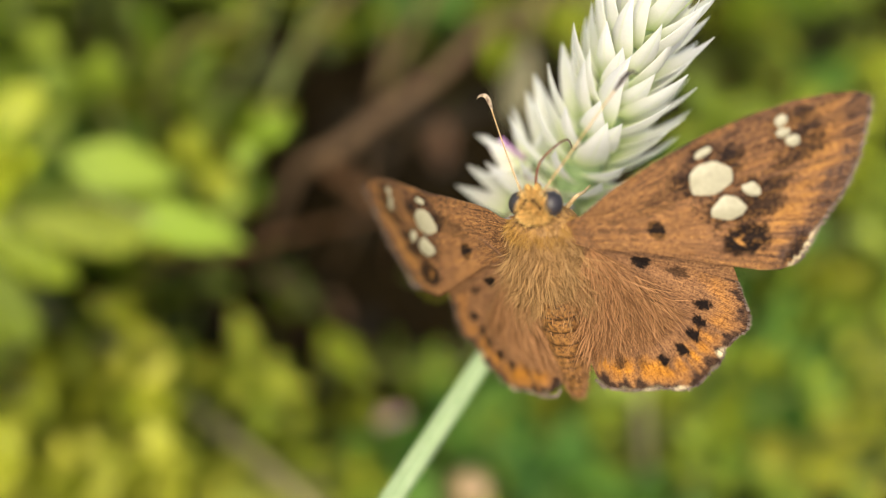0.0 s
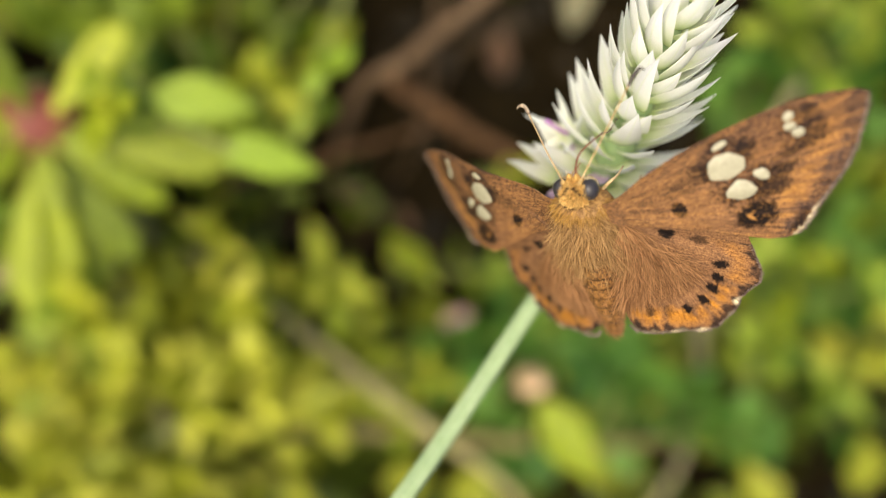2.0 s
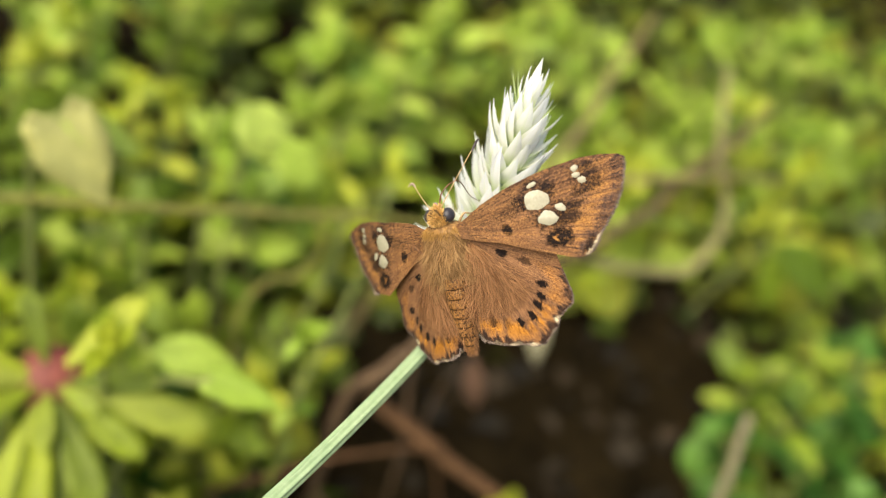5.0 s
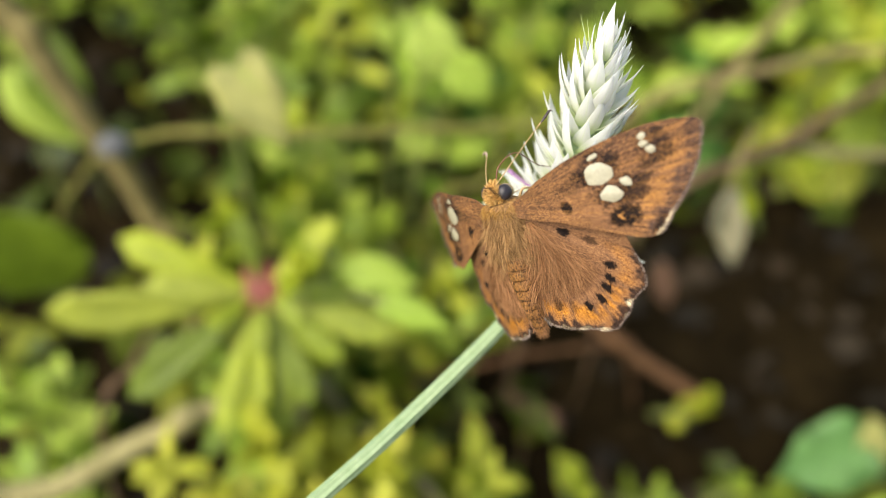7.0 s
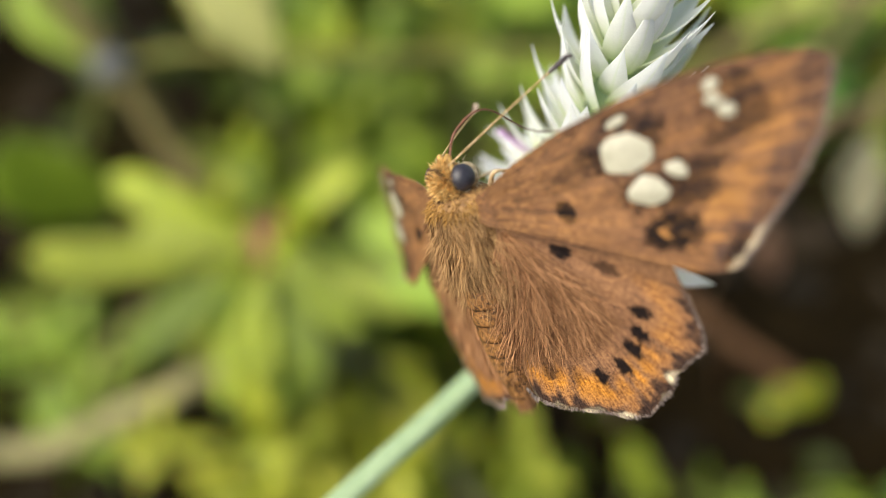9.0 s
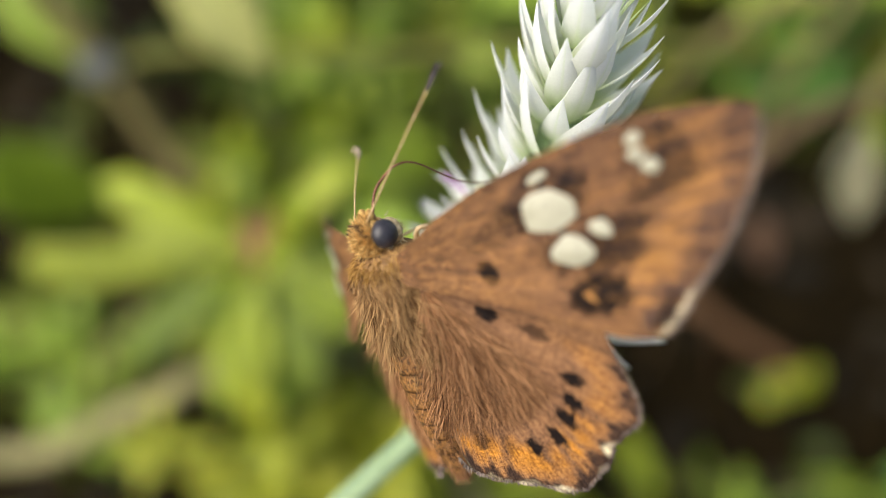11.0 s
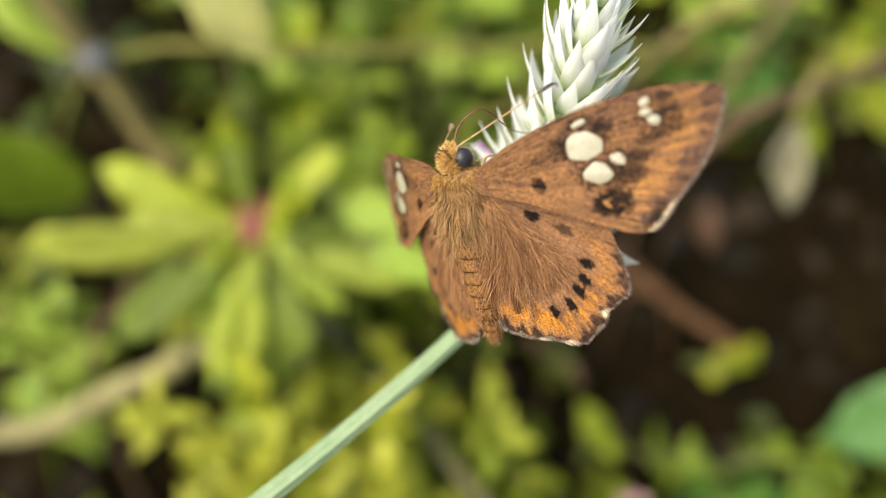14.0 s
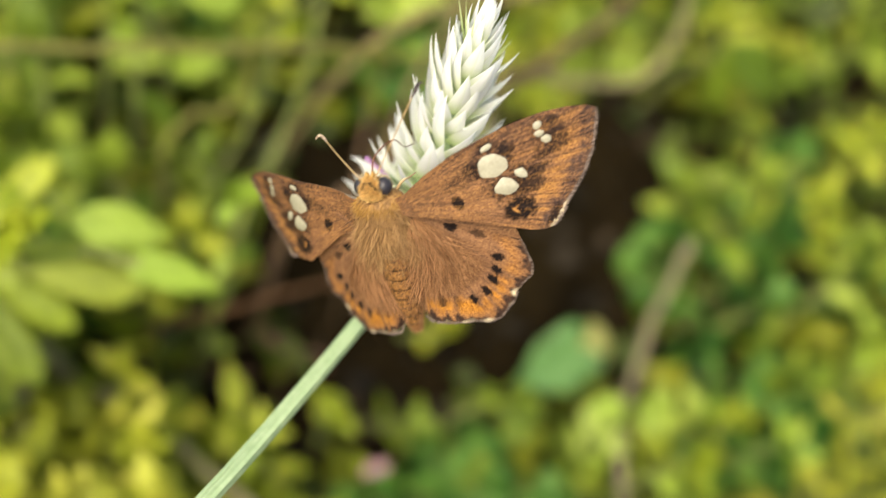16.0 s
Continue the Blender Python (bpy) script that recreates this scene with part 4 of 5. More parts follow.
def build_flower():
    rng = np.random.default_rng(5)
    fl = thing("flower_spike", "white cockscomb flower spike with pointed tepals on a pale stem", "flower")
    foot, tip = np.array([3.7, 9.4, -13.0]), np.array([8.0, 15.2, 15.2])
    axis = tip - foot
    height = np.linalg.norm(axis)
    axis /= height
    a = np.cross(axis, (0, 1, 0))
    a /= np.linalg.norm(a)
    b = np.cross(axis, a)
    core = bezier([foot * MM, (foot + axis * height * 0.5) * MM, tip * MM], 20)
    part("rachis", mesh_of("rachis", *tube(core, [1.6 * MM, 2.0 * MM, 1.8 * MM, 1.2 * MM, 0.4 * MM], 12), STEM), fl, "pale green flower axis")
    shapes = [tepal_mesh(l * MM, w * MM, c, rng) for l, w, c in ((8.0, 3.5, 0.16), (8.8, 3.2, 0.17), (7.4, 3.3, 0.16))]
    slim = [tepal_mesh(l * MM, w * MM, c, rng) for l, w, c in ((7.2, 2.2, 0.18), (6.6, 1.9, 0.18))]
    blush = tepal_mesh(6.6 * MM, 2.3 * MM, 0.12, rng)
    blush.materials.clear()
    blush.materials.append(LILAC)
    count = 128
    for k in range(count):
        s = k / (count - 1)
        w = k * 2.39996 + rng.normal(0, 0.08)
        out = math.cos(w) * a + math.sin(w) * b
        lean = radians(np.interp(s, [0, 0.08, 0.16, 0.3, 0.6, 0.85, 1.0], [94, 80, 52, 40, 32, 20, 4]) + rng.normal(0, 5))
        r0 = np.interp(s, [0, 0.3, 0.8, 1.0], [1.6, 1.9, 1.2, 0.2])
        p = foot + axis * height * (0.02 + 0.98 * s ** 0.9) + out * r0
        d = axis * math.cos(lean) + out * math.sin(lean)
        z = axis * math.sin(lean) - out * math.cos(lean)
        x = np.cross(d, z)
        m = Matrix((x, d, z)).transposed().to_4x4()
        m = Matrix.Translation(Vector(p * MM)) @ m @ pose(0, 0, 0, rng.normal(0, 3), rng.normal(0, 13), 0)
        f = np.interp(s, [0, 0.07, 0.16, 0.5, 0.85, 1.0], [1.2, 1.15, 0.95, 0.92, 0.80, 0.85]) * rng.uniform(0.9, 1.1)
        me = shapes[rng.integers(3)] if s < 0.8 else slim[rng.integers(2)]
        if s < 0.15 and out @ np.array([-0.62, -0.62, 0.48]) > 0.55 and k % 2 == 0:
            me = blush
        part("tepal", me, fl, "lilac-flushed tepal" if me is blush else "", m @ Matrix.Diagonal((f, f, f, 1)))
    # one tepal stands out below the right forewing
    p, q = np.array([8.6, 6.6, -11.4]), np.array([16.6, 2.6, -10.2])
    part("tepal", shapes[0], fl, "", aim(p * MM, q - p, 0, (-0.5, -0.2, 0.85)))
    # an open floret low on the spike, with a lilac stamen and a pink tip
    heart, face = np.array([0.7, 14.7, -6.6]), np.array([-0.72, -0.10, 0.62])
    face /= np.linalg.norm(face)
    e1 = np.cross(face, (0.3, -0.8, 0.5))
    e1 /= np.linalg.norm(e1)
    e2 = np.cross(face, e1)
    for k in range(5):
        w = k * 2 * math.pi / 5 + 0.3
        out = math.cos(w) * e1 + math.sin(w) * e2
        part("tepal", slim[0], fl, "", aim(heart * MM, face * 0.75 + out * 0.65, 0, face - out) @ Matrix.Diagonal((0.62, 0.8, 0.7, 1)))
    knob = heart + face * 4.4 + np.array([-0.3, 0.1, 0.4])
    part("stamen", mesh_of("stamen", *tube(bezier([heart * MM, (heart + face * 2.2) * MM, knob * MM], 8), [0.30 * MM, 0.26 * MM, 0.24 * MM], 8), VIOLET), fl, "violet stamen tube")
    part("stigma", mesh_of("stigma", *ball(knob * MM, (e1, face, e2), (0.30 * MM, 0.22 * MM, 0.30 * MM), 8, 10), VIOLET), fl, "violet stamen tip")
    link = bezier([heart * MM, (heart * 0.6 + np.array([4.8, 10.9, -6.6]) * 0.4) * MM, np.array([4.6, 10.8, -7.4]) * MM], 8)
    part("floret_stalk", mesh_of("floret_stalk", *tube(link, [0.5 * MM, 0.45 * MM], 8), STEM), fl, "pale green floret stalk")
    # long white tepals that fan out at the foot, over the butterfly's head
    for p, q in (((-0.83, 11.62, -10.95), (-6.71, 13.6, -8.57)), ((-0.16, 12.34, -10.11), (-5.45, 14.79, -7.12)), ((0.54, 13.29, -9.08), (-3.53, 16.68, -4.85)),
                 ((3.53, 14.26, -7.09), (0.76, 18.99, -1.27)), ((2.52, 13.17, -8.35), (-0.11, 15.89, -4.03))):
        p, q = np.array(p), np.array(q)
        f = np.linalg.norm(q - p) / 7.2
        part("tepal", slim[0], fl, "", aim(p * MM, q - p, 0, (-0.5, -0.55, 0.65)) @ Matrix.Diagonal((f, f, f, 1)))
    # fine awns at the top
    for k in range(9):
        w, s = rng.uniform(0, 6.28), rng.uniform(0.7, 1.0)
        out = math.cos(w) * a + math.sin(w) * b
        p = (foot + axis * height * s + out * 1.4) * MM
        d = (axis * 0.9 + out * rng.uniform(0.25, 0.5)) * MM
        part("awn", mesh_of("awn", *tube([p, p + d * 3, p + d * rng.uniform(4.6, 6.2)], [0.12 * MM, 0.09 * MM, 0.01 * MM], 5), TEPAL), fl)
    # lilac stamens of the open florets at the foot
    for w, s, l in ((2.6, 0.10, 5.5), (3.0, 0.05, 6.0), (3.5, 0.13, 5.0), (4.0, 0.06, 5.5), (0.2, 0.08, 5.0), (5.4, 0.1, 5.0), (1.6, 0.06, 5.0)):
        out = math.cos(w) * a + math.sin(w) * b
        p = (foot + axis * height * s + out * 1.5)
        d = axis * 0.55 + out * 0.85
        part("stamen", mesh_of("stamen", *tube(bezier([p * MM, (p + d * l * 0.6) * MM, (p + d * l + axis * 0.4) * MM], 8), [0.28 * MM, 0.22 * MM, 0.3 * MM, 0.1 * MM], 8), LILAC), fl, "lilac stamen tube")
    # stem: from the spike's foot forward and down to the ground
    path = bezier([q * MM for q in (foot + axis * 2, foot - axis * 4 + np.array([-0.4, -0.6, 0]), np.array([-3.4, 2.8, -23.4]), np.array([-19.2, -11.0, -30.6]), np.array([-36.5, -24.8, -37.7]),
                                    np.array([-60.0, -43.0, -50.0]), np.array([-92.0, -62.0, -110.0]), np.array([-105.0, -70.0, -305.0]))], 90)
    part("stem", mesh_of("stem", *tube(path, [0.95 * MM, 1.0 * MM, 1.05 * MM, 1.1 * MM, 1.3 * MM, 1.6 * MM], 35, 7, 0.12), STEM), fl, "pale green ribbed stem")
    return fl
def stem_material():
    m, t, b = material("pale green ribbed stem", 0.5, 0.35)
    n = noise_tex(t, 900, 4)
    n2 = noise_tex(t, 120, 3)
    col = ramp(t, n, [(0.3, (0.24, 0.35, 0.19)), (0.7, (0.32, 0.43, 0.26))])
    col = mix(t, "MULTIPLY", 0.4, col, ramp(t, n2, [(0.3, (0.8, 0.85, 0.8)), (0.7, (1.15, 1.12, 1.1))]))
    t.links.new(col, b.inputs["Base Color"])
    bump(t, b, n, 0.25, 0.0001)
    return m


STEM = stem_material()
LIME = leaf_material("lime green leaf", (0.24, 0.34, 0.024), (0.44, 0.54, 0.048), (0.59, 0.66, 0.095))
FRESH = leaf_material("fresh green leaf", (0.105, 0.19, 0.020), (0.24, 0.36, 0.036), (0.41, 0.54, 0.085))
DEEP = leaf_material("deep green leaf", (0.030, 0.115, 0.018), (0.085, 0.235, 0.036), (0.19, 0.39, 0.085))
OLIVE = leaf_material("olive yellow leaf", (0.29, 0.35, 0.028), (0.49, 0.54, 0.058), (0.62, 0.64, 0.11))
DRY = leaf_material("dry pale leaf", (0.40, 0.39, 0.27), (0.50, 0.48, 0.34), (0.58, 0.55, 0.40), 0.7, 0.2)
COVER = leaf_material("undergrowth leaves", (0.030, 0.055, 0.009), (0.115, 0.165, 0.018), (0.36, 0.40, 0.043), 0.5, 0.3, "Island")
MINT = leaf_material("pale mint leaf", (0.33, 0.50, 0.07), (0.47, 0.65, 0.115), (0.57, 0.73, 0.19))
ROSETTE = leaf_material("yellow green rosette leaf", (0.16, 0.24, 0.03), (0.33, 0.43, 0.055), (0.50, 0.58, 0.11))
PALE = leaf_material("pale yellow green leaf", (0.34, 0.38, 0.11), (0.42, 0.45, 0.15), (0.49, 0.51, 0.20))
HEARTGREEN = leaf_material("bluish green leaf", (0.10, 0.25, 0.08), (0.14, 0.32, 0.11), (0.17, 0.36, 0.13))
LIMEFAR = leaf_material("light green leaf", (0.19, 0.33, 0.04), (0.38, 0.56, 0.072), (0.55, 0.71, 0.15))
DEADLEAF = leaf_material("pinkish brown dead leaf", (0.09, 0.05, 0.036), (0.15, 0.088, 0.064), (0.22, 0.14, 0.10), 0.75, 0.15)
# litter brown taken down as well, shade under the weeds included
LITTER = leaf_material("shade-darkened dead leaf litter", (0.0065, 0.0048, 0.0024), (0.015, 0.0108, 0.005), (0.038, 0.025, 0.013), 0.8, 0.05, "Island")
BARK = bark_material("olive tan bark", (0.10, 0.085, 0.032), (0.26, 0.22, 0.09))
BROWNTWIG = bark_material("brown twig", (0.06, 0.038, 0.023), (0.19, 0.125, 0.076))
TWIG = bark_material("reddish brown twig", (0.07, 0.037, 0.018), (0.21, 0.112, 0.056))
DRYSTALK = bark_material("dry grey stalk", (0.15, 0.135, 0.08), (0.30, 0.27, 0.17))
PALESTALK = bark_material("pale olive stalk", (0.20, 0.185, 0.08), (0.40, 0.365, 0.18))
STRAW = bark_material("straw coloured stalk", (0.14, 0.115, 0.05), (0.31, 0.26, 0.12))
OLIVESTALK = bark_material("olive stalk", (0.12, 0.12, 0.03), (0.27, 0.26, 0.075))
GREENSTALK = bark_material("green stalk", (0.12, 0.16, 0.04), (0.26, 0.30, 0.10))
PINK = skin_material("pink petal", (0.40, 0.20, 0.26), (0.62, 0.38, 0.44), 400)
REDHEART = skin_material("red leaf heart", (0.14, 0.032, 0.026), (0.26, 0.07, 0.052), 300)
STONE = skin_material("pale grey stone", (0.08, 0.085, 0.09), (0.17, 0.18, 0.20), 200, 0.7)


# ---------------------------------------------------------------- ground
def ground_height(x, y):
    s = 0.5 * max(0.0, min(y - 0.03, 0.75))
    if y < 0.08:
        k = max(0.0, min(1.0, (y + 0.02) / 0.10))
        s = 0.025 * k * k
    rough = 0.012 * noise.noise(Vector((x * 14, y * 14, 0.3))) + 0.005 * noise.noise(Vector((x * 55, y * 55, 4.1)))
    return s + (rough if abs(x) < 1.2 and -0.6 < y < 1.2 else 0)


def build_ground():
    xs = np.concatenate([-np.geomspace(400, 0.8, 16), np.linspace(-0.75, 0.85, 110), np.geomspace(0.9, 400, 16)])
    ys = np.concatenate([-np.geomspace(400, 0.5, 16), np.linspace(-0.45, 0.95, 100), np.geomspace(1.0, 400, 16)])
    verts = [(x, y, ground_height(x, y)) for y in ys for x in xs]
    n = len(xs)
    faces = [(j * n + i, j * n + i + 1, (j + 1) * n + i + 1, (j + 1) * n + i) for j in range(len(ys) - 1) for i in range(n - 1)]
    tagged(new("ground", mesh_of("ground", verts, faces, SOIL)), "dark soil bank with leaf litter, shade between weeds in its colour", "ground", "", "structure")


# ---------------------------------------------------------------- leaves and weeds
def leaf_mesh(name, ln, wd, mat, shape="lance", bend=0.25, fold=0.25, rows_=8):
    """A leaf along +y with a sunken midrib, a thickness and a curl."""
    verts, faces = [], []
    cols = 5
    for side in (0, 1):
        for i in range(rows_ + 1):
            s = i / rows_
            if shape == "lance":
                w = math.sin(math.pi * s ** 0.85) ** 0.9
            elif shape == "spoon":
                w = 0.16 + 0.84 * (0.5 - 0.5 * math.cos(math.pi * min(1, s * 1.25))) if s < 0.8 else math.sqrt(max(0.0, 1 - ((s - 0.8) / 0.2) ** 2)) * 0.98 + 0.02
            elif shape == "heart":
                w = min(1.0, 0.55 + 3.5 * s) if s < 0.15 else (1.0 if s < 0.3 else (1 - ((s - 0.3) / 0.7) ** 1.7))
            else:
                w = math.sqrt(max(0.0, 1 - (2 * s - 1) ** 2))
            w = max(w, 0.03) * wd / 2 * (1 + 0.05 * math.sin(i * 5.1))
            for j in range(cols):
                x = j / (cols - 1) * 2 - 1
                back = -0.13 * ln * (abs(x) ** 1.5) if shape == "heart" and s < 0.3 else 0
                z = fold * w * abs(x) - bend * ln * s * s + 0.03 * wd * math.sin(i * 2.3 + j * 1.7)
                verts.append((x * w, s * ln + back, z - side * 0.0003))
    n = (rows_ + 1) * cols
    for i in range(rows_):
        for j in range(cols - 1):
            q = (i * cols + j, i * cols + j + 1, (i + 1) * cols + j + 1, (i + 1) * cols + j)
            faces += [q, tuple(k + n for k in q[::-1])]
        for j, flip in ((0, False), (cols - 1, True)):
            q = (i * cols + j, (i + 1) * cols + j, (i + 1) * cols + j + n, i * cols + j + n)
            faces.append(q[::-1] if flip else q)
    return mesh_of(name, verts, faces, mat)


LEAF = {}


def leaf(mat, shape, ln, wd, bend=0.25):
    """Leaf meshes are shared between leaves of one kind and size."""
    key = (mat.name, shape, round(ln, 3), round(wd, 3), bend)
    if key not in LEAF:
        LEAF[key] = leaf_mesh("leaf", ln, wd, mat, shape, bend)
    return LEAF[key]


EYE_SIDE = Vector((0, -0.78, 0.62))


def weed(at, top, mat, shape, ln, wd, pairs, seed, label, stalk=None, face=EYE_SIDE, name="weed", spread=0.8, thick=0.0022):
    """A weed: a bent stalk with leaves in pairs, the larger ones lower down, and a leafy tip."""
    rng = np.random.default_rng(seed)
    w = thing(name, label, "plant", "weeds on the bank")
    at, top = np.array(at, float), np.array(top, float)
    mid = (at + top) / 2 + rng.normal(size=3) * 0.012
    path = bezier([at, mid, top], 16)
    part("stalk", mesh_of("stalk", *tube(path, [thick, thick * 0.8, thick * 0.4], 7), stalk or GREENSTALK), w, "green stalk")
    for k in range(pairs):
        s = (k + 1.2) / (pairs + 0.2)
        p = path[min(16, int(s * 16))]
        t = Vector(path[min(16, int(s * 16) + 1 if s < 0.95 else 16)] - path[max(0, int(s * 16) - 1)]).normalized()
        w0 = rng.uniform(0, math.pi)
        for h in range(2):
            a = w0 + math.pi * h + rng.normal(0, 0.3)
            side = t.orthogonal().normalized()
            out = Matrix.Rotation(a, 3, t) @ side
            d = out * spread + t * 0.35 + Vector(rng.normal(size=3)) * 0.28
            f = rng.uniform(0.75, 1.15) * (1.0 - 0.35 * s)
            m = aim(p, d, rng.normal(0, 32), face)
            part("leaf", leaf(mat, shape, ln, wd), w, "", m @ Matrix.Diagonal((f, f, f, 1)))
    for h in range(4):
        d = Vector(rng.normal(size=3)) * 0.6 + t
        f = rng.uniform(0.4, 0.6)
        part("leaf", leaf(mat, shape, ln, wd), w, "", aim(path[-1], d, 0, face) @ Matrix.Diagonal((f, f, f, 1)))
    return w


def rosette(at, normal, seed):
    """A flat rosette of spoon-shaped leaves round a red heart."""
    rng = np.random.default_rng(seed)
    r = thing("rosette_plant", "yellow-green leaf rosette with a red heart on the bank", "plant")
    n = Vector(normal).normalized()
    a = n.orthogonal().normalized()
    at = Vector(at)
    part("heart", mesh_of("heart", *ball(at, (a, n, n.cross(a)), (0.011, 0.007, 0.011), 10, 14), REDHEART), r, "red leaf heart")
    side = Vector((1, 0, 0)) - n * n.x
    side.normalize()
    rise = n.cross(side)
    # longest leaves to one side and below, short ones above
    for k, (w, f, h) in enumerate(((186, 1.27, 0.22), (176, 0.70, 0.42), (160, 0.92, 0.25), (223, 1.02, 0.15), (252, 0.90, 0.2), (268, 0.88, 0.3), (281, 0.84, 0.15), (297, 0.76, 0.22), (320, 0.66, 0.3),
                                   (341, 0.88, 0.2), (357, 0.62, 0.35), (45, 0.66, 0.3), (106, 0.52, 0.4), (270, 0.42, 0.7), (215, 0.40, 0.7), (330, 0.36, 0.7))):
        w = radians(w + rng.normal(0, 2))
        d = side * math.cos(w) + rise * math.sin(w) + n * h
        part("leaf", leaf((ROSETTE, ROSETTE, LIME)[k % 3], "spoon", 0.054, 0.0136, 0.15), r, "", aim(at + n * 0.004, d, rng.normal(0, 14), n) @ Matrix.Diagonal((f, f, f, 1)))
    path = bezier([at, at - n * 0.03, (at.x, at.y + 0.01, ground_height(at.x, at.y) - 0.005)], 8)
    part("stalk", mesh_of("stalk", *tube(path, [0.004, 0.005], 8), GREENSTALK), r, "short green stalk")


def twig(points, radius, mat, label, name="twig"):
    pts = [Vector(p) for p in points]
    path = bezier(pts, 40)
    for k in range(1, 40):
        path[k] += np.array([noise.noise(Vector(path[k] * 40 + c)) for c in (0.0, 9.0, 17.0)]) * 0.002
    t = thing(name, label, "twig", "twigs on the bank")
    part("stick", mesh_of("stick", *tube(path, [radius, radius * 0.9, radius * 0.65], 9), mat), t)
    for k in (11, 27):
        d = (path[k + 1] - path[k - 1]) / np.linalg.norm(path[k + 1] - path[k - 1])
        side = np.cross(d, (0.2, 0.9, 0.3))
        side /= np.linalg.norm(side)
        part("knot", mesh_of("knot", *ball(path[k] + side * radius * 0.5, (side, d, np.cross(side, d)), (radius * 0.9, radius * 1.5, radius * 0.9), 8, 10), mat), t)
    return t


def build_background():
    rosette((-0.074, 0.112, 0.188), (0.05, -0.75, 0.66), 3)
    # the bright leaf that hangs out from the left-hand weed
    weed((-0.085, 0.16, ground_height(-0.085, 0.16)), (-0.056, 0.090, 0.216), LIME, "lance", 0.023, 0.011, 5, 21, "lime green weed with broad pointed leaves")
    lone = thing("weed", "lime green weed with one broad leaf held out", "plant", "weeds on the bank")
    base = Vector((-0.0288, 0.0745, 0.2175))
    part("leaf", leaf(MINT, "heart", 0.0200, 0.0088, 0.06), lone, "", aim(base, Vector((-0.0105, 0.069, 0.2125)) - base, 0, (-0.3, -0.5, 0.8)))
    part("stalk", mesh_of("stalk", *tube(bezier([base, base + Vector((-0.02, 0.04, -0.04)), (-0.07, 0.15, ground_height(-0.07, 0.15))], 12), [0.0012, 0.002], 7), GREENSTALK), lone, "green stalk")
    # pale hanging leaf
    hang = thing("dry_leaf", "pale withered leaf hanging from a twig", "leaf")
    part("blade", leaf(DRY, "lance", 0.043, 0.0105, 0.1), hang, "", aim((0.089, 0.141, 0.212), (0.26, 0.05, -1), 20, (0, -1, 0.2)))
    part("blade", leaf(DRY, "round", 0.021, 0.014, 0.1), hang, "", aim((0.088, 0.140, 0.213), (0.05, 0.0, -1), -30, (0, -1, 0.2)))
    part("stalk", mesh_of("stalk", *tube([(0.089, 0.143, 0.207), (0.092, 0.147, 0.222), (0.10, 0.158, 0.226)], [0.0008, 0.0012], 6), STRAW), hang, "thin stalk")
    # light leaf above the rosette and grey stone
    droop = thing("weed", "pale yellow-green weed with one wide drooping leaf", "plant", "weeds on the bank")
    base = Vector((-0.070, 0.112, 0.271))
    part("leaf", leaf(PALE, "heart", 0.025, 0.019, 0.15), droop, "", aim(base, (0.45, -0.35, -0.75), 10, EYE_SIDE))
    part("leaf", leaf(MINT, "lance", 0.022, 0.010, 0.15), droop, "", aim(base, (0.9, 0.1, -0.35), -10, EYE_SIDE))
    part("stalk", mesh_of("stalk", *tube(bezier([base, (-0.085, 0.15, 0.24), (-0.10, 0.20, ground_height(-0.10, 0.20))], 12), [0.0012, 0.002], 7), GREENSTALK), droop, "green stalk")
    for at, out, mat, shape, ln, wd, label in (((-0.195, 0.165, 0.185), (0.3, 0.1, -0.9), FRESH, "round", 0.052, 0.044, "fresh green weed with one large round leaf"),
                                               ((-0.046, 0.102, 0.208), (0.85, -0.2, -0.1), MINT, "lance", 0.026, 0.013, "pale mint weed with one pointed leaf"),
                                               ((-0.022, 0.170, 0.262), (0.4, -0.2, -0.6), MINT, "round", 0.022, 0.019, "pale mint weed with one round leaf"),
                                               ((-0.012, 0.160, 0.252), (0.7, -0.2, -0.5), MINT, "round", 0.020, 0.016, "pale mint weed with one round leaf"),
                                               ((0.165, 0.122, 0.112), (0.2, -0.4, -0.8), PALE, "lance", 0.036, 0.016, "pale yellow-green weed with one long leaf"),
                                               ((-0.178, 0.212, 0.243), (0.2, -0.3, -0.5), FRESH, "lance", 0.050, 0.026, "fresh green weed with one broad leaf"),
                                               ((-0.195, 0.205, 0.228), (0.5, -0.2, -0.5), LIMEFAR, "lance", 0.044, 0.020, "lime green weed with one pointed leaf"),
                                               ((-0.205, 0.215, 0.245), (-0.2, -0.3, -0.5), FRESH, "lance", 0.050, 0.024, "lime green weed with one pointed leaf"),
                                               ((0.210, 0.287, 0.188), (0.3, -0.1, -0.8), LIME, "round", 0.034, 0.030, "lime green weed with one round leaf"),
                                               ((0.146, 0.212, 0.180), (0.7, -0.1, -0.6), LIME, "lance", 0.032, 0.017, "lime green weed with one pointed leaf")):
        lw = thing("weed", label, "plant", "weeds on the bank")
        part("leaf", leaf(mat, shape, ln, wd, 0.12), lw, "", aim(at, out, 0, EYE_SIDE))
        x, y = (at[0] - 0.02, at[1] + 0.05) if at[2] > 0.15 else (at[0] + 0.004, at[1] + 0.008)
        part("stalk", mesh_of("stalk", *tube(bezier([at, ((at[0] + x) / 2, (at[1] + y) / 2 + 0.004, at[2] - 0.02), (x, y, ground_height(x, y))], 12), [0.0006, 0.0010], 7), GREENSTALK), lw, "green stalk")
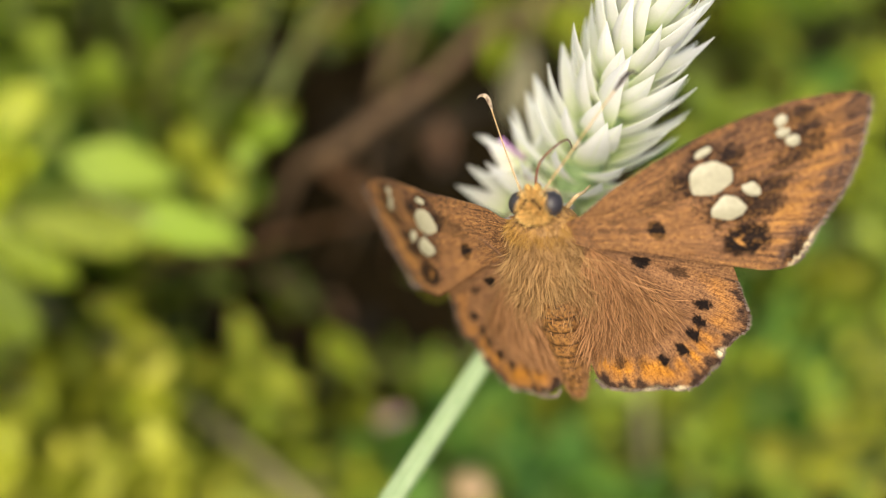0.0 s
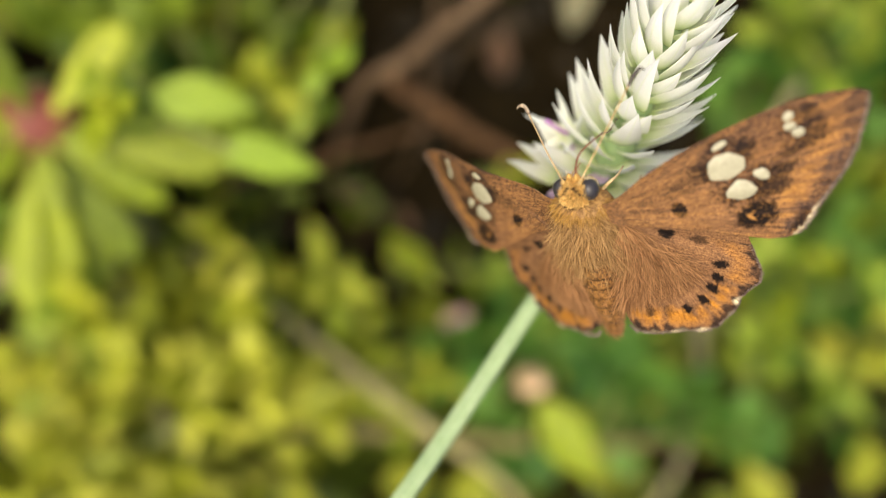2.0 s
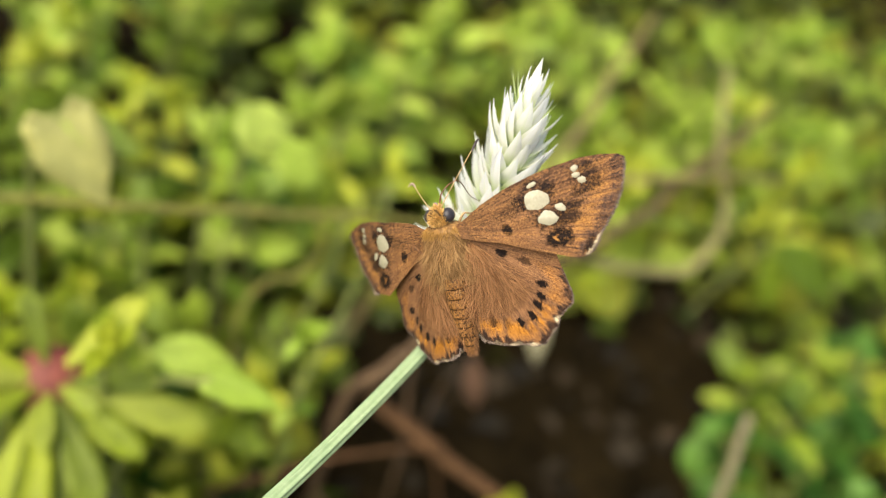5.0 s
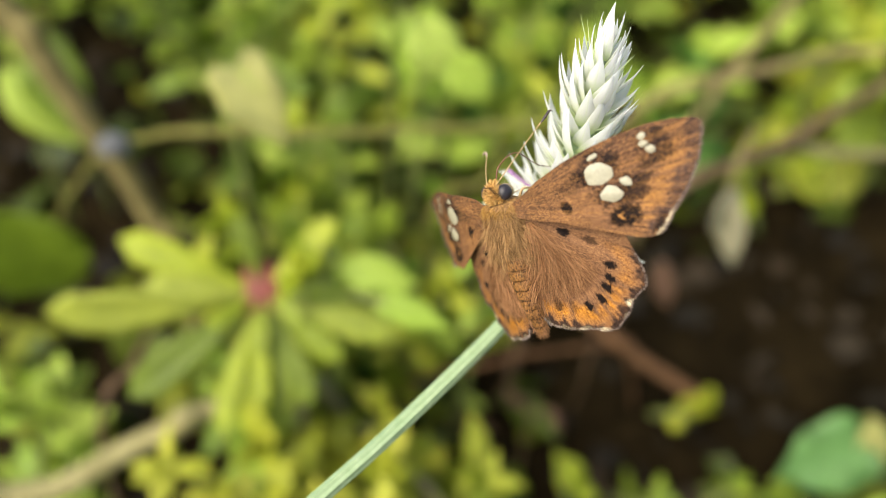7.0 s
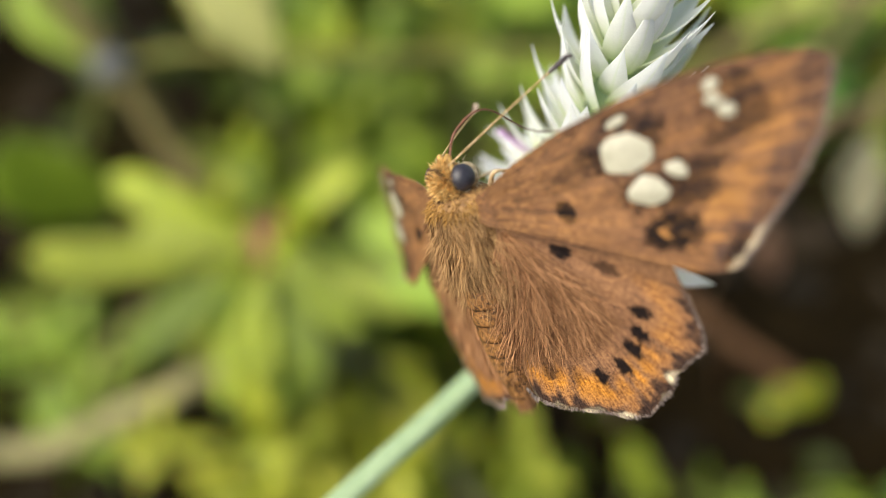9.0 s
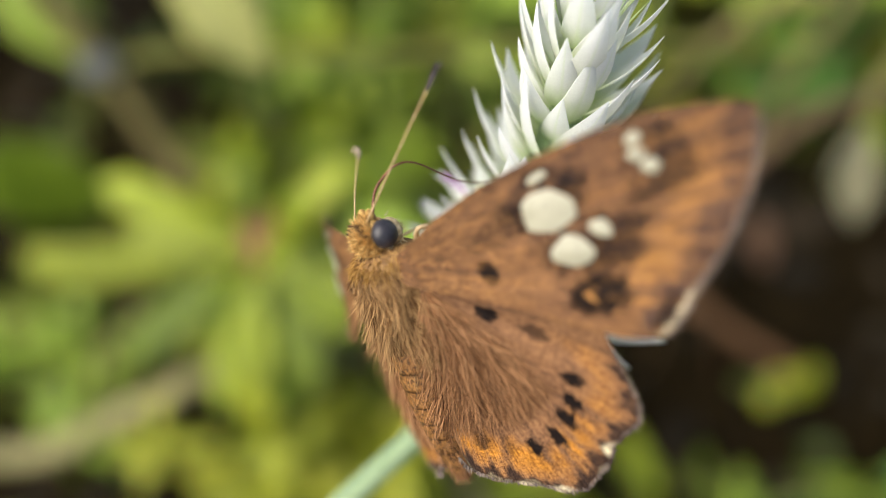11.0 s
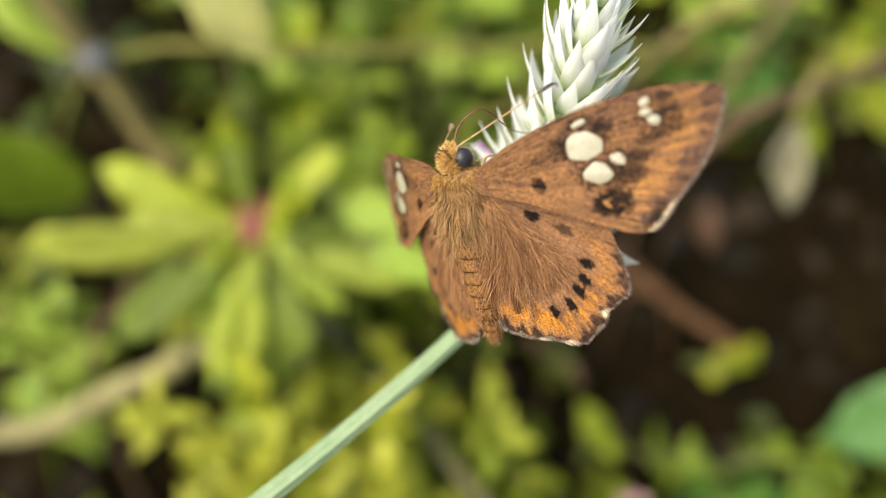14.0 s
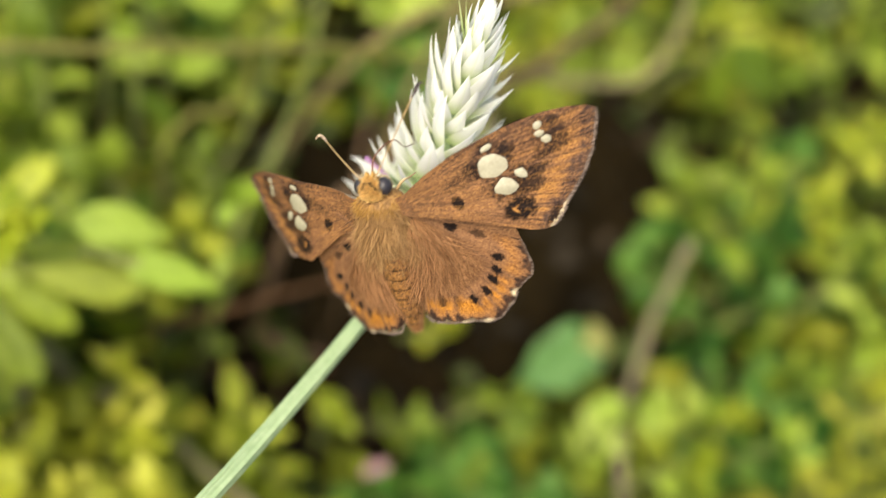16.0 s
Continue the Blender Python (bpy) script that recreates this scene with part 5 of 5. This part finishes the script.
    st = new("stone", mesh_of("stone", *ball((-0.129, 0.150, 0.224), ((1, 0, 0), (0, 1, 0), (0, 0, 1)), (0.006, 0.005, 0.0045), 10, 14, lambda s, w: 1 + 0.15 * math.sin(3 * w + 4 * s)), STONE))
    tagged(st, "small pale grey stone among the leaves", "stone")
    # twigs
    twig([(0.036, 0.152, 0.150), (0.060, 0.147, 0.130), (0.098, 0.142, 0.103), (0.107, 0.150, 0.088), (0.110, 0.168, 0.064)], 0.0034, TWIG, "reddish brown twig leaning on the bank")
    twig([(0.018, 0.168, 0.065), (0.022, 0.146, 0.150), (0.030, 0.137, 0.172), (0.054, 0.142, 0.188), (0.077, 0.15, 0.208), (0.106, 0.165, 0.211), (0.137, 0.18, 0.218), (0.164, 0.195, 0.229), (0.192, 0.21, 0.243), (0.24, 0.235, 0.27)],
         0.0027, BROWNTWIG, "long brown twig leaning out from the bank")
    twig([(0.122, 0.174, 0.2135), (0.130, 0.184, 0.204), (0.141, 0.19, 0.199), (0.183, 0.2, 0.19), (0.204, 0.204, 0.192), (0.214, 0.207, 0.208), (0.211, 0.21, 0.229), (0.201, 0.215, 0.253), (0.195, 0.22, 0.29)],
         0.0024, PALESTALK, "hook-shaped pale olive stalk over the bank")
    twig([(0.09, 0.24, 0.11), (0.10, 0.235, 0.17), (0.119, 0.235, 0.215), (0.146, 0.25, 0.243), (0.165, 0.27, 0.27), (0.19, 0.29, 0.30)], 0.0024, STRAW, "straw-coloured woody stalk on the bank")
    twig([(0.035, 0.24, 0.10), (0.045, 0.21, 0.17), (0.068, 0.188, 0.222), (0.103, 0.19, 0.232), (0.141, 0.2, 0.236), (0.174, 0.2, 0.239), (0.190, 0.2, 0.241), (0.26, 0.23, 0.235)], 0.0021, STRAW, "straw-coloured stalk lying across the bank")
    twig([(-0.22, 0.23, 0.12), (-0.14, 0.17, 0.212), (-0.061, 0.15, 0.230), (-0.018, 0.15, 0.231), (0.022, 0.155, 0.229), (0.064, 0.165, 0.222), (0.11, 0.20, 0.20)], 0.0015, OLIVESTALK, "olive stalk lying across the bank")
    twig([(-0.27, 0.075, 0.04), (-0.22, 0.062, 0.125), (-0.169, 0.065, 0.137), (-0.145, 0.069, 0.138), (-0.127, 0.077, 0.143), (-0.109, 0.086, 0.148), (-0.092, 0.093, 0.152), (-0.06, 0.11, 0.145), (-0.05, 0.13, 0.06)], 0.0046, PALESTALK, "thick straw-coloured stem lying on the bank")
    twig([(-0.20, 0.20, 0.30), (-0.16, 0.18, 0.24), (-0.13, 0.17, 0.17), (-0.12, 0.16, 0.10)], 0.0058, BARK, "thick olive-tan stem leaning over the bank")
    twig([(-0.070, 0.115, 0.135), (-0.065, 0.096, 0.131), (-0.057, 0.029, 0.103), (-0.054, 0.0, 0.06), (-0.05, -0.02, 0.0)], 0.0024, PALESTALK, "pale olive stalk standing among the weeds")
    twig([(-0.045, 0.11, 0.12), (-0.019, 0.079, 0.122), (0.013, 0.044, 0.109), (0.052, 0.002, 0.092), (0.08, -0.03, 0.0)], 0.0023, PALESTALK, "pale stalk bent over the weeds")
    twig([(-0.05, 0.10, 0.02), (-0.040, 0.088, 0.09), (-0.025, 0.07, 0.097), (-0.010, 0.062, 0.092), (0.017, 0.055, 0.100), (0.03, 0.06, 0.03)], 0.0017, PALESTALK, "thin pale green stalk bent over the weeds")
    twig([(0.176, 0.106, 0.178), (0.174, 0.10, 0.14), (0.170, 0.086, 0.10), (0.160, 0.055, 0.078), (0.152, 0.028, 0.068), (0.130, -0.002, 0.045), (0.10, -0.02, 0.0)], 0.0021, DRYSTALK, "grey-brown dry upright stalk on the bank")
    twig([(-0.02, 0.06, 0.06), (0.03, 0.045, 0.06), (0.09, 0.03, 0.05), (0.16, 0.02, 0.03)], 0.0030, STRAW, "straw-coloured stalk lying across the bank")
    twig([(-0.022, 0.175, 0.09), (-0.020, 0.168, 0.17), (-0.010, 0.165, 0.195), (-0.002, 0.165, 0.197), (0.006, 0.165, 0.204), (0.009, 0.165, 0.215), (0.004, 0.17, 0.226)], 0.0013, OLIVESTALK, "pale stalk bent into an arc over the bank")
    twig([(0.040, 0.20, 0.225), (0.033, 0.18, 0.207), (0.022, 0.165, 0.186), (0.008, 0.15, 0.166), (0.003, 0.14, 0.153), (-0.004, 0.15, 0.07)], 0.0012, GREENSTALK, "thin olive stalk standing before dark soil")
    twig([(0.022, 0.19, 0.215), (0.012, 0.172, 0.190), (-0.004, 0.160, 0.160), (-0.010, 0.160, 0.07)], 0.0009, GREENSTALK, "thin olive stalk standing before dark soil")
    twig([(0.055, 0.17, 0.20), (0.050, 0.155, 0.165), (0.052, 0.150, 0.12), (0.05, 0.16, 0.07)], 0.0010, BROWNTWIG, "thin brown stalk standing before dark soil")
    twig([(-0.03, 0.15, 0.10), (0.0, 0.135, 0.128), (0.03, 0.135, 0.135), (0.065, 0.15, 0.12), (0.08, 0.16, 0.07)], 0.0011, TWIG, "thin reddish twig lying over dark soil")
    twig([(-0.145, 0.085, 0.03), (-0.135, 0.09, 0.143), (-0.12, 0.10, 0.167), (-0.108, 0.112, 0.182)], 0.0014, BROWNTWIG, "brown stalk rising under the rosette")
    for p, d, ln in (((0.014, 0.128, 0.122), (0.5, -0.4, -0.75), 0.017), ((0.027, 0.095, 0.148), (0.1, -0.3, -0.9), 0.013), ((0.075, 0.150, 0.172), (0.05, -0.2, -1.0), 0.028), ((-0.004, 0.112, 0.122), (0.8, -0.3, -0.4), 0.014)):
        curl = thing("dry_leaf", "curled pinkish-brown dead leaf caught on a thin twig", "leaf")
        part("blade", leaf(DEADLEAF, "lance", ln, ln * 0.34, 0.35), curl, "", aim(p, d, 35, EYE_SIDE))
        part("stalk", mesh_of("stalk", *tube(bezier([p, (p[0] - 0.004, p[1] + 0.02, p[2] - 0.03), (p[0] - 0.006, p[1] + 0.035, ground_height(p[0] - 0.006, p[1] + 0.035))], 10), [0.0005, 0.0009], 6), BROWNTWIG), curl, "thin brown stalk")
    # weeds with their own places
    heart = thing("heart_leaf", "teal green heart-shaped leaf on a thin stalk", "leaf")
    part("blade", leaf(HEARTGREEN, "heart", 0.037, 0.033, 0.1), heart, "", aim((0.161, 0.116, 0.102), (-0.8, -0.2, -0.45), 0, EYE_SIDE))
    part("stalk", mesh_of("stalk", *tube(bezier([(0.161, 0.116, 0.102), (0.168, 0.125, 0.09), (0.17, 0.13, 0.04)], 8), [0.0008, 0.0012], 6), GREENSTALK), heart, "thin stalk")
    weed((0.15, 0.08, ground_height(0.15, 0.08)), (0.150, 0.060, 0.135), MINT, "round", 0.020, 0.018, 4, 32, "pale green weed with round leaves")
    weed((0.09, 0.16, ground_height(0.09, 0.16)), (0.102, 0.137, 0.100), OLIVE, "round", 0.014, 0.012, 3, 33, "olive green sprig at a twig's end")
    weed((0.22, 0.27, ground_height(0.22, 0.27)), (0.180, 0.232, 0.205), FRESH, "round", 0.030, 0.026, 3, 34, "fresh green weed with round leaves")
    weed((0.16, 0.25, ground_height(0.16, 0.25)), (0.148, 0.212, 0.180), LIME, "lance", 0.030, 0.014, 3, 35, "lime green weed with pointed leaves")
    weed((0.022, 0.205, ground_height(0.022, 0.205)), (0.014, 0.172, 0.152), LIME, "lance", 0.019, 0.010, 4, 61, "lime green sprig with small pointed leaves")
    weed((-0.012, 0.150, ground_height(-0.012, 0.150)), (-0.003, 0.100, 0.214), LIMEFAR, "lance", 0.016, 0.008, 4, 63, "light green sprig standing before dark soil", thick=0.0014)
    broad = thing("weed", "fresh green weed with broad pointed leaves beside dark soil", "plant", "weeds on the bank")
    for at, d, ln in (((0.285, 0.245, 0.190), (0.85, -0.25, -0.45), 0.060), ((0.282, 0.244, 0.188), (0.3, -0.2, -0.9), 0.045)):
        part("leaf", leaf(FRESH, "lance", ln, ln * 0.45, 0.12), broad, "", aim(at, d, 10, EYE_SIDE))
    part("stalk", mesh_of("stalk", *tube(bezier([(0.283, 0.245, 0.189), (0.275, 0.26, 0.16), (0.27, 0.275, ground_height(0.27, 0.275))], 10), [0.0012, 0.002], 7), GREENSTALK), broad, "green stalk")
    pod = thing("flower_bud", "peach flower bud over a lime green leaf", "flower")
    part("bud", mesh_of("bud", *ball((0.066, 0.042, 0.105), ((1, 0, 0), (0, -0.5, 0.86), (0, 0.86, 0.5)), (0.0055, 0.009, 0.0055), 10, 14), skin_material("peach bud", (0.42, 0.28, 0.16), (0.62, 0.45, 0.30), 300)), pod, "peach bud")
    part("leaf", leaf(LIME, "lance", 0.038, 0.018, 0.1), pod, "", aim((0.068, 0.036, 0.103), (0.013, -0.030, -0.010), 0, (-0.3, -0.4, 0.85)))
    part("stalk", mesh_of("stalk", *tube(bezier([(0.067, 0.042, 0.099), (0.068, 0.055, 0.06), (0.066, 0.07, 0.0)], 8), [0.0012, 0.0016], 6), GREENSTALK), pod, "thin stalk")
    pk = thing("small_flower", "small pink flower on a thin stalk", "flower")
    for k in range(5):
        part("petal", leaf(PINK, "round", 0.006, 0.004, 0.1), pk, "", aim((0.054, 0.083, 0.083), (math.cos(k * 1.26), -0.3, math.sin(k * 1.26)), 0, EYE_SIDE))
    part("stalk", mesh_of("stalk", *tube([(0.054, 0.083, 0.083), (0.05, 0.09, 0.05), (0.05, 0.09, 0.01)], [0.0008, 0.001], 6), GREENSTALK), pk, "thin stalk")
    # the mass of weeds: where each clump stands on the bank
    rng = np.random.default_rng(77)
    lime = [(0.33, 0.17), (-0.066, 0.216), (-0.04, 0.171), (-0.062, 0.156), (0.30, 0.33), (0.328, 0.119), (0.20, 0.30), (-0.039, 0.291),
            (0.056, 0.308), (0.08, 0.285), (-0.085, 0.188), (-0.048, 0.136), (-0.03, 0.10), (-0.012, 0.098), (0.324, 0.317), (0.20, 0.07), (0.383, 0.227), (-0.10, 0.36), (-0.087, 0.321)]
    lime_far = [(0.30, 0.42), (0.36, 0.42), (0.38, 0.375), (0.32, 0.37), (0.40, 0.45), (0.28, 0.35), (0.42, 0.43), (0.47, 0.39), (0.48, 0.355), (0.13, 0.285), (0.21, 0.43), (-0.22, 0.39), (-0.18, 0.39), (-0.27, 0.38), (-0.15, 0.38), (-0.12, 0.33), (-0.24, 0.43), (0.071, 0.325), (-0.037, 0.251), (-0.092, 0.143), (-0.068, 0.12), (-0.097, 0.09), (-0.186, 0.13), (0.40, 0.12), (0.364, 0.349), (0.159, 0.414), (0.092, 0.374),
                (-0.132, 0.366), (0.014, 0.364), (0.188, 0.366), (0.32, 0.36), (0.24, 0.07), (-0.02, 0.42), (0.25, 0.40), (-0.2, 0.42)]
    olive = [(-0.058, 0.108), (-0.036, 0.102), (-0.068, 0.092), (-0.046, 0.118), (-0.075, 0.118), (-0.052, 0.097), (-0.085, 0.082), (-0.06, 0.066), (-0.018, 0.085), (0.261, 0.047), (0.303, 0.099), (-0.116, 0.065), (-0.041, 0.09),
             (-0.15, 0.05), (-0.10, 0.04), (-0.22, 0.07), (0.36, 0.10), (-0.088, 0.062), (-0.066, 0.052), (-0.044, 0.066)]
    deep = [(0.085, 0.105), (0.30, 0.17), (0.27, 0.16), (0.25, 0.13), (0.31, 0.21), (0.34, 0.15), (0.26, 0.19), (0.33, 0.12), (0.085, 0.08), (0.106, 0.06), (0.118, 0.041), (0.258, 0.084), (0.24, 0.076), (0.109, 0.283), (-0.079, 0.271), (-0.024, 0.319), (0.001, 0.297),
            (0.111, 0.293), (-0.057, 0.193), (0.262, 0.087), (0.08, 0.06), (0.14, 0.02), (0.2, 0.03), (0.27, 0.03), (0.05, 0.40), (0.30, 0.40)]
    fresh = [(0.28, 0.19), (-0.064, 0.187), (0.188, 0.041), (-0.073, 0.283), (0.012, 0.292), (0.15, 0.31), (0.352, 0.269), (0.284, 0.114), (-0.12, 0.33), (0.04, 0.325), 
             (-0.066, 0.246), (-0.041, 0.206), (-0.03, 0.45), (-0.07, 0.401), (-0.14, 0.317), (-0.091, 0.277), (0.306, 0.302), (0.297, 0.432), (0.038, 0.409), (0.363, 0.16), (0.301, 0.122)]
    lime_sprig = [(0.030, 0.078), (0.020, 0.088), (0.040, 0.098), (0.052, 0.085), (-0.008, 0.082), (0.012, 0.066), (0.036, 0.068)]
    sprig = [(0.080, 0.102), (0.098, 0.100), (0.115, 0.094), (0.132, 0.088), (0.070, 0.094), (0.145, 0.098)]
    kinds = [
        (lime, LIME, "lance", 0.028, 0.013, (0.05, 0.10), 2, "lime green weed with pointed leaves"),
        (lime_far, LIMEFAR, "lance", 0.033, 0.016, (0.05, 0.11), 2, "light green weed with long leaves"),
        (olive, OLIVE, "lance", 0.024, 0.012, (0.06, 0.12), 4, "olive green weed with narrow leaves"),
        (lime_sprig, LIME, "lance", 0.018, 0.010, (0.03, 0.060), 2, "low lime green weed with small pointed leaves"),
        (sprig, FRESH, "lance", 0.016, 0.008, (0.025, 0.055), 2, "low fresh green weed with small pointed leaves"),
        (deep, DEEP, "round", 0.025, 0.020, (0.03, 0.06), 2, "deep green weed with round leaves"),
        (fresh, FRESH, "lance", 0.031, 0.015, (0.05, 0.10), 2, "fresh green weed with pointed leaves"),
    ]
    for places, mat, shape, ln, wd, rh, copies, label in kinds:
        for x0, y0 in places:
            for _ in range(copies):
                x, y = x0 + rng.normal(0, 0.012), y0 + rng.normal(0, 0.012)
                g = ground_height(x, y)
                h = rng.uniform(*rh)
                weed((x, y, g - 0.004), (x + rng.normal(0, 0.012), y - h * 0.3 + rng.normal(0, 0.01), g + h), mat, shape, ln, wd, int(rng.integers(3, 7)), int(rng.integers(1e6)), label)
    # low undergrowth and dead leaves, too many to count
    for name, mat, count, label, size in (("undergrowth", COVER, 6500, "low mixed green undergrowth", 0.020), ("leaf_litter", LITTER, 5000, "dead brown leaves and litter on the soil, darkened for shade", 0.012)):
        verts, faces = [], []
        for _ in range(count):
            far = rng.uniform() < 0.35
            x, y = (rng.normal(0.05, 0.75), rng.normal(0.45, 0.55)) if far else (rng.uniform(-0.5, 0.6), rng.uniform(-0.12, 0.75))
            if name == "undergrowth":
                open_soil = math.exp(-(((x - 0.11) / 0.14) ** 2 + ((y - 0.18) / 0.075) ** 2) ** 2) + math.exp(-(((x - 0.25) / 0.10) ** 2 + ((y - 0.20) / 0.05) ** 2)) + math.exp(-(((x + 0.25) / 0.11) ** 2 + ((y - 0.28) / 0.08) ** 2)) + 1.4 * math.exp(-(((x + 0.17) / 0.08) ** 2 + ((y - 0.10) / 0.035) ** 2) ** 2)
                if rng.uniform() < open_soil * 1.05:
                    continue
            g = ground_height(x, y) + (rng.uniform(0.002, 0.03) if name == "undergrowth" else rng.uniform(0.001, 0.006))
            ln = size * rng.uniform(0.6, 1.8) * (1.8 if far and not (-0.5 < x < 0.6 and -0.12 < y < 0.75) else 1.0)
            wd = ln * rng.uniform(0.25, 0.5)
            d = Vector(rng.normal(size=3))
            d.z *= 0.5
            m = aim((x, y, g), d, rng.normal(0, 30), (0, -0.4, 0.9))
            o = len(verts)
            for q in ((0, 0, 0), (wd, ln * 0.45, 0.1 * ln), (0, ln, -0.1 * ln), (-wd, ln * 0.45, 0.1 * ln), (0, ln * 0.5, 0)):
                verts.append(m @ Vector(q))
            faces += [(o, o + 1, o + 4), (o + 1, o + 2, o + 4), (o + 2, o + 3, o + 4), (o + 3, o, o + 4)]
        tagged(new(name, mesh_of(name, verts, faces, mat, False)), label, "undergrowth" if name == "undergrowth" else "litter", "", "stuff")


build_ground()
butterfly, feelers, focus_wing = build_butterfly()
flower = build_flower()
build_background()
cam.data.dof.use_dof = True
cam.data.dof.focus_object = focus_wing
cam.data.dof.aperture_fstop = 7.7


def motions():
    walk(butterfly, [(r[0], pose(*r[1:])) for r in BUTTERFLY_ROWS])
    walk(flower, [(r[0], pose(*r[1:])) for r in FLOWER_ROWS])
    for feeler, keys in feelers:
        walk(feeler, keys)


motions()
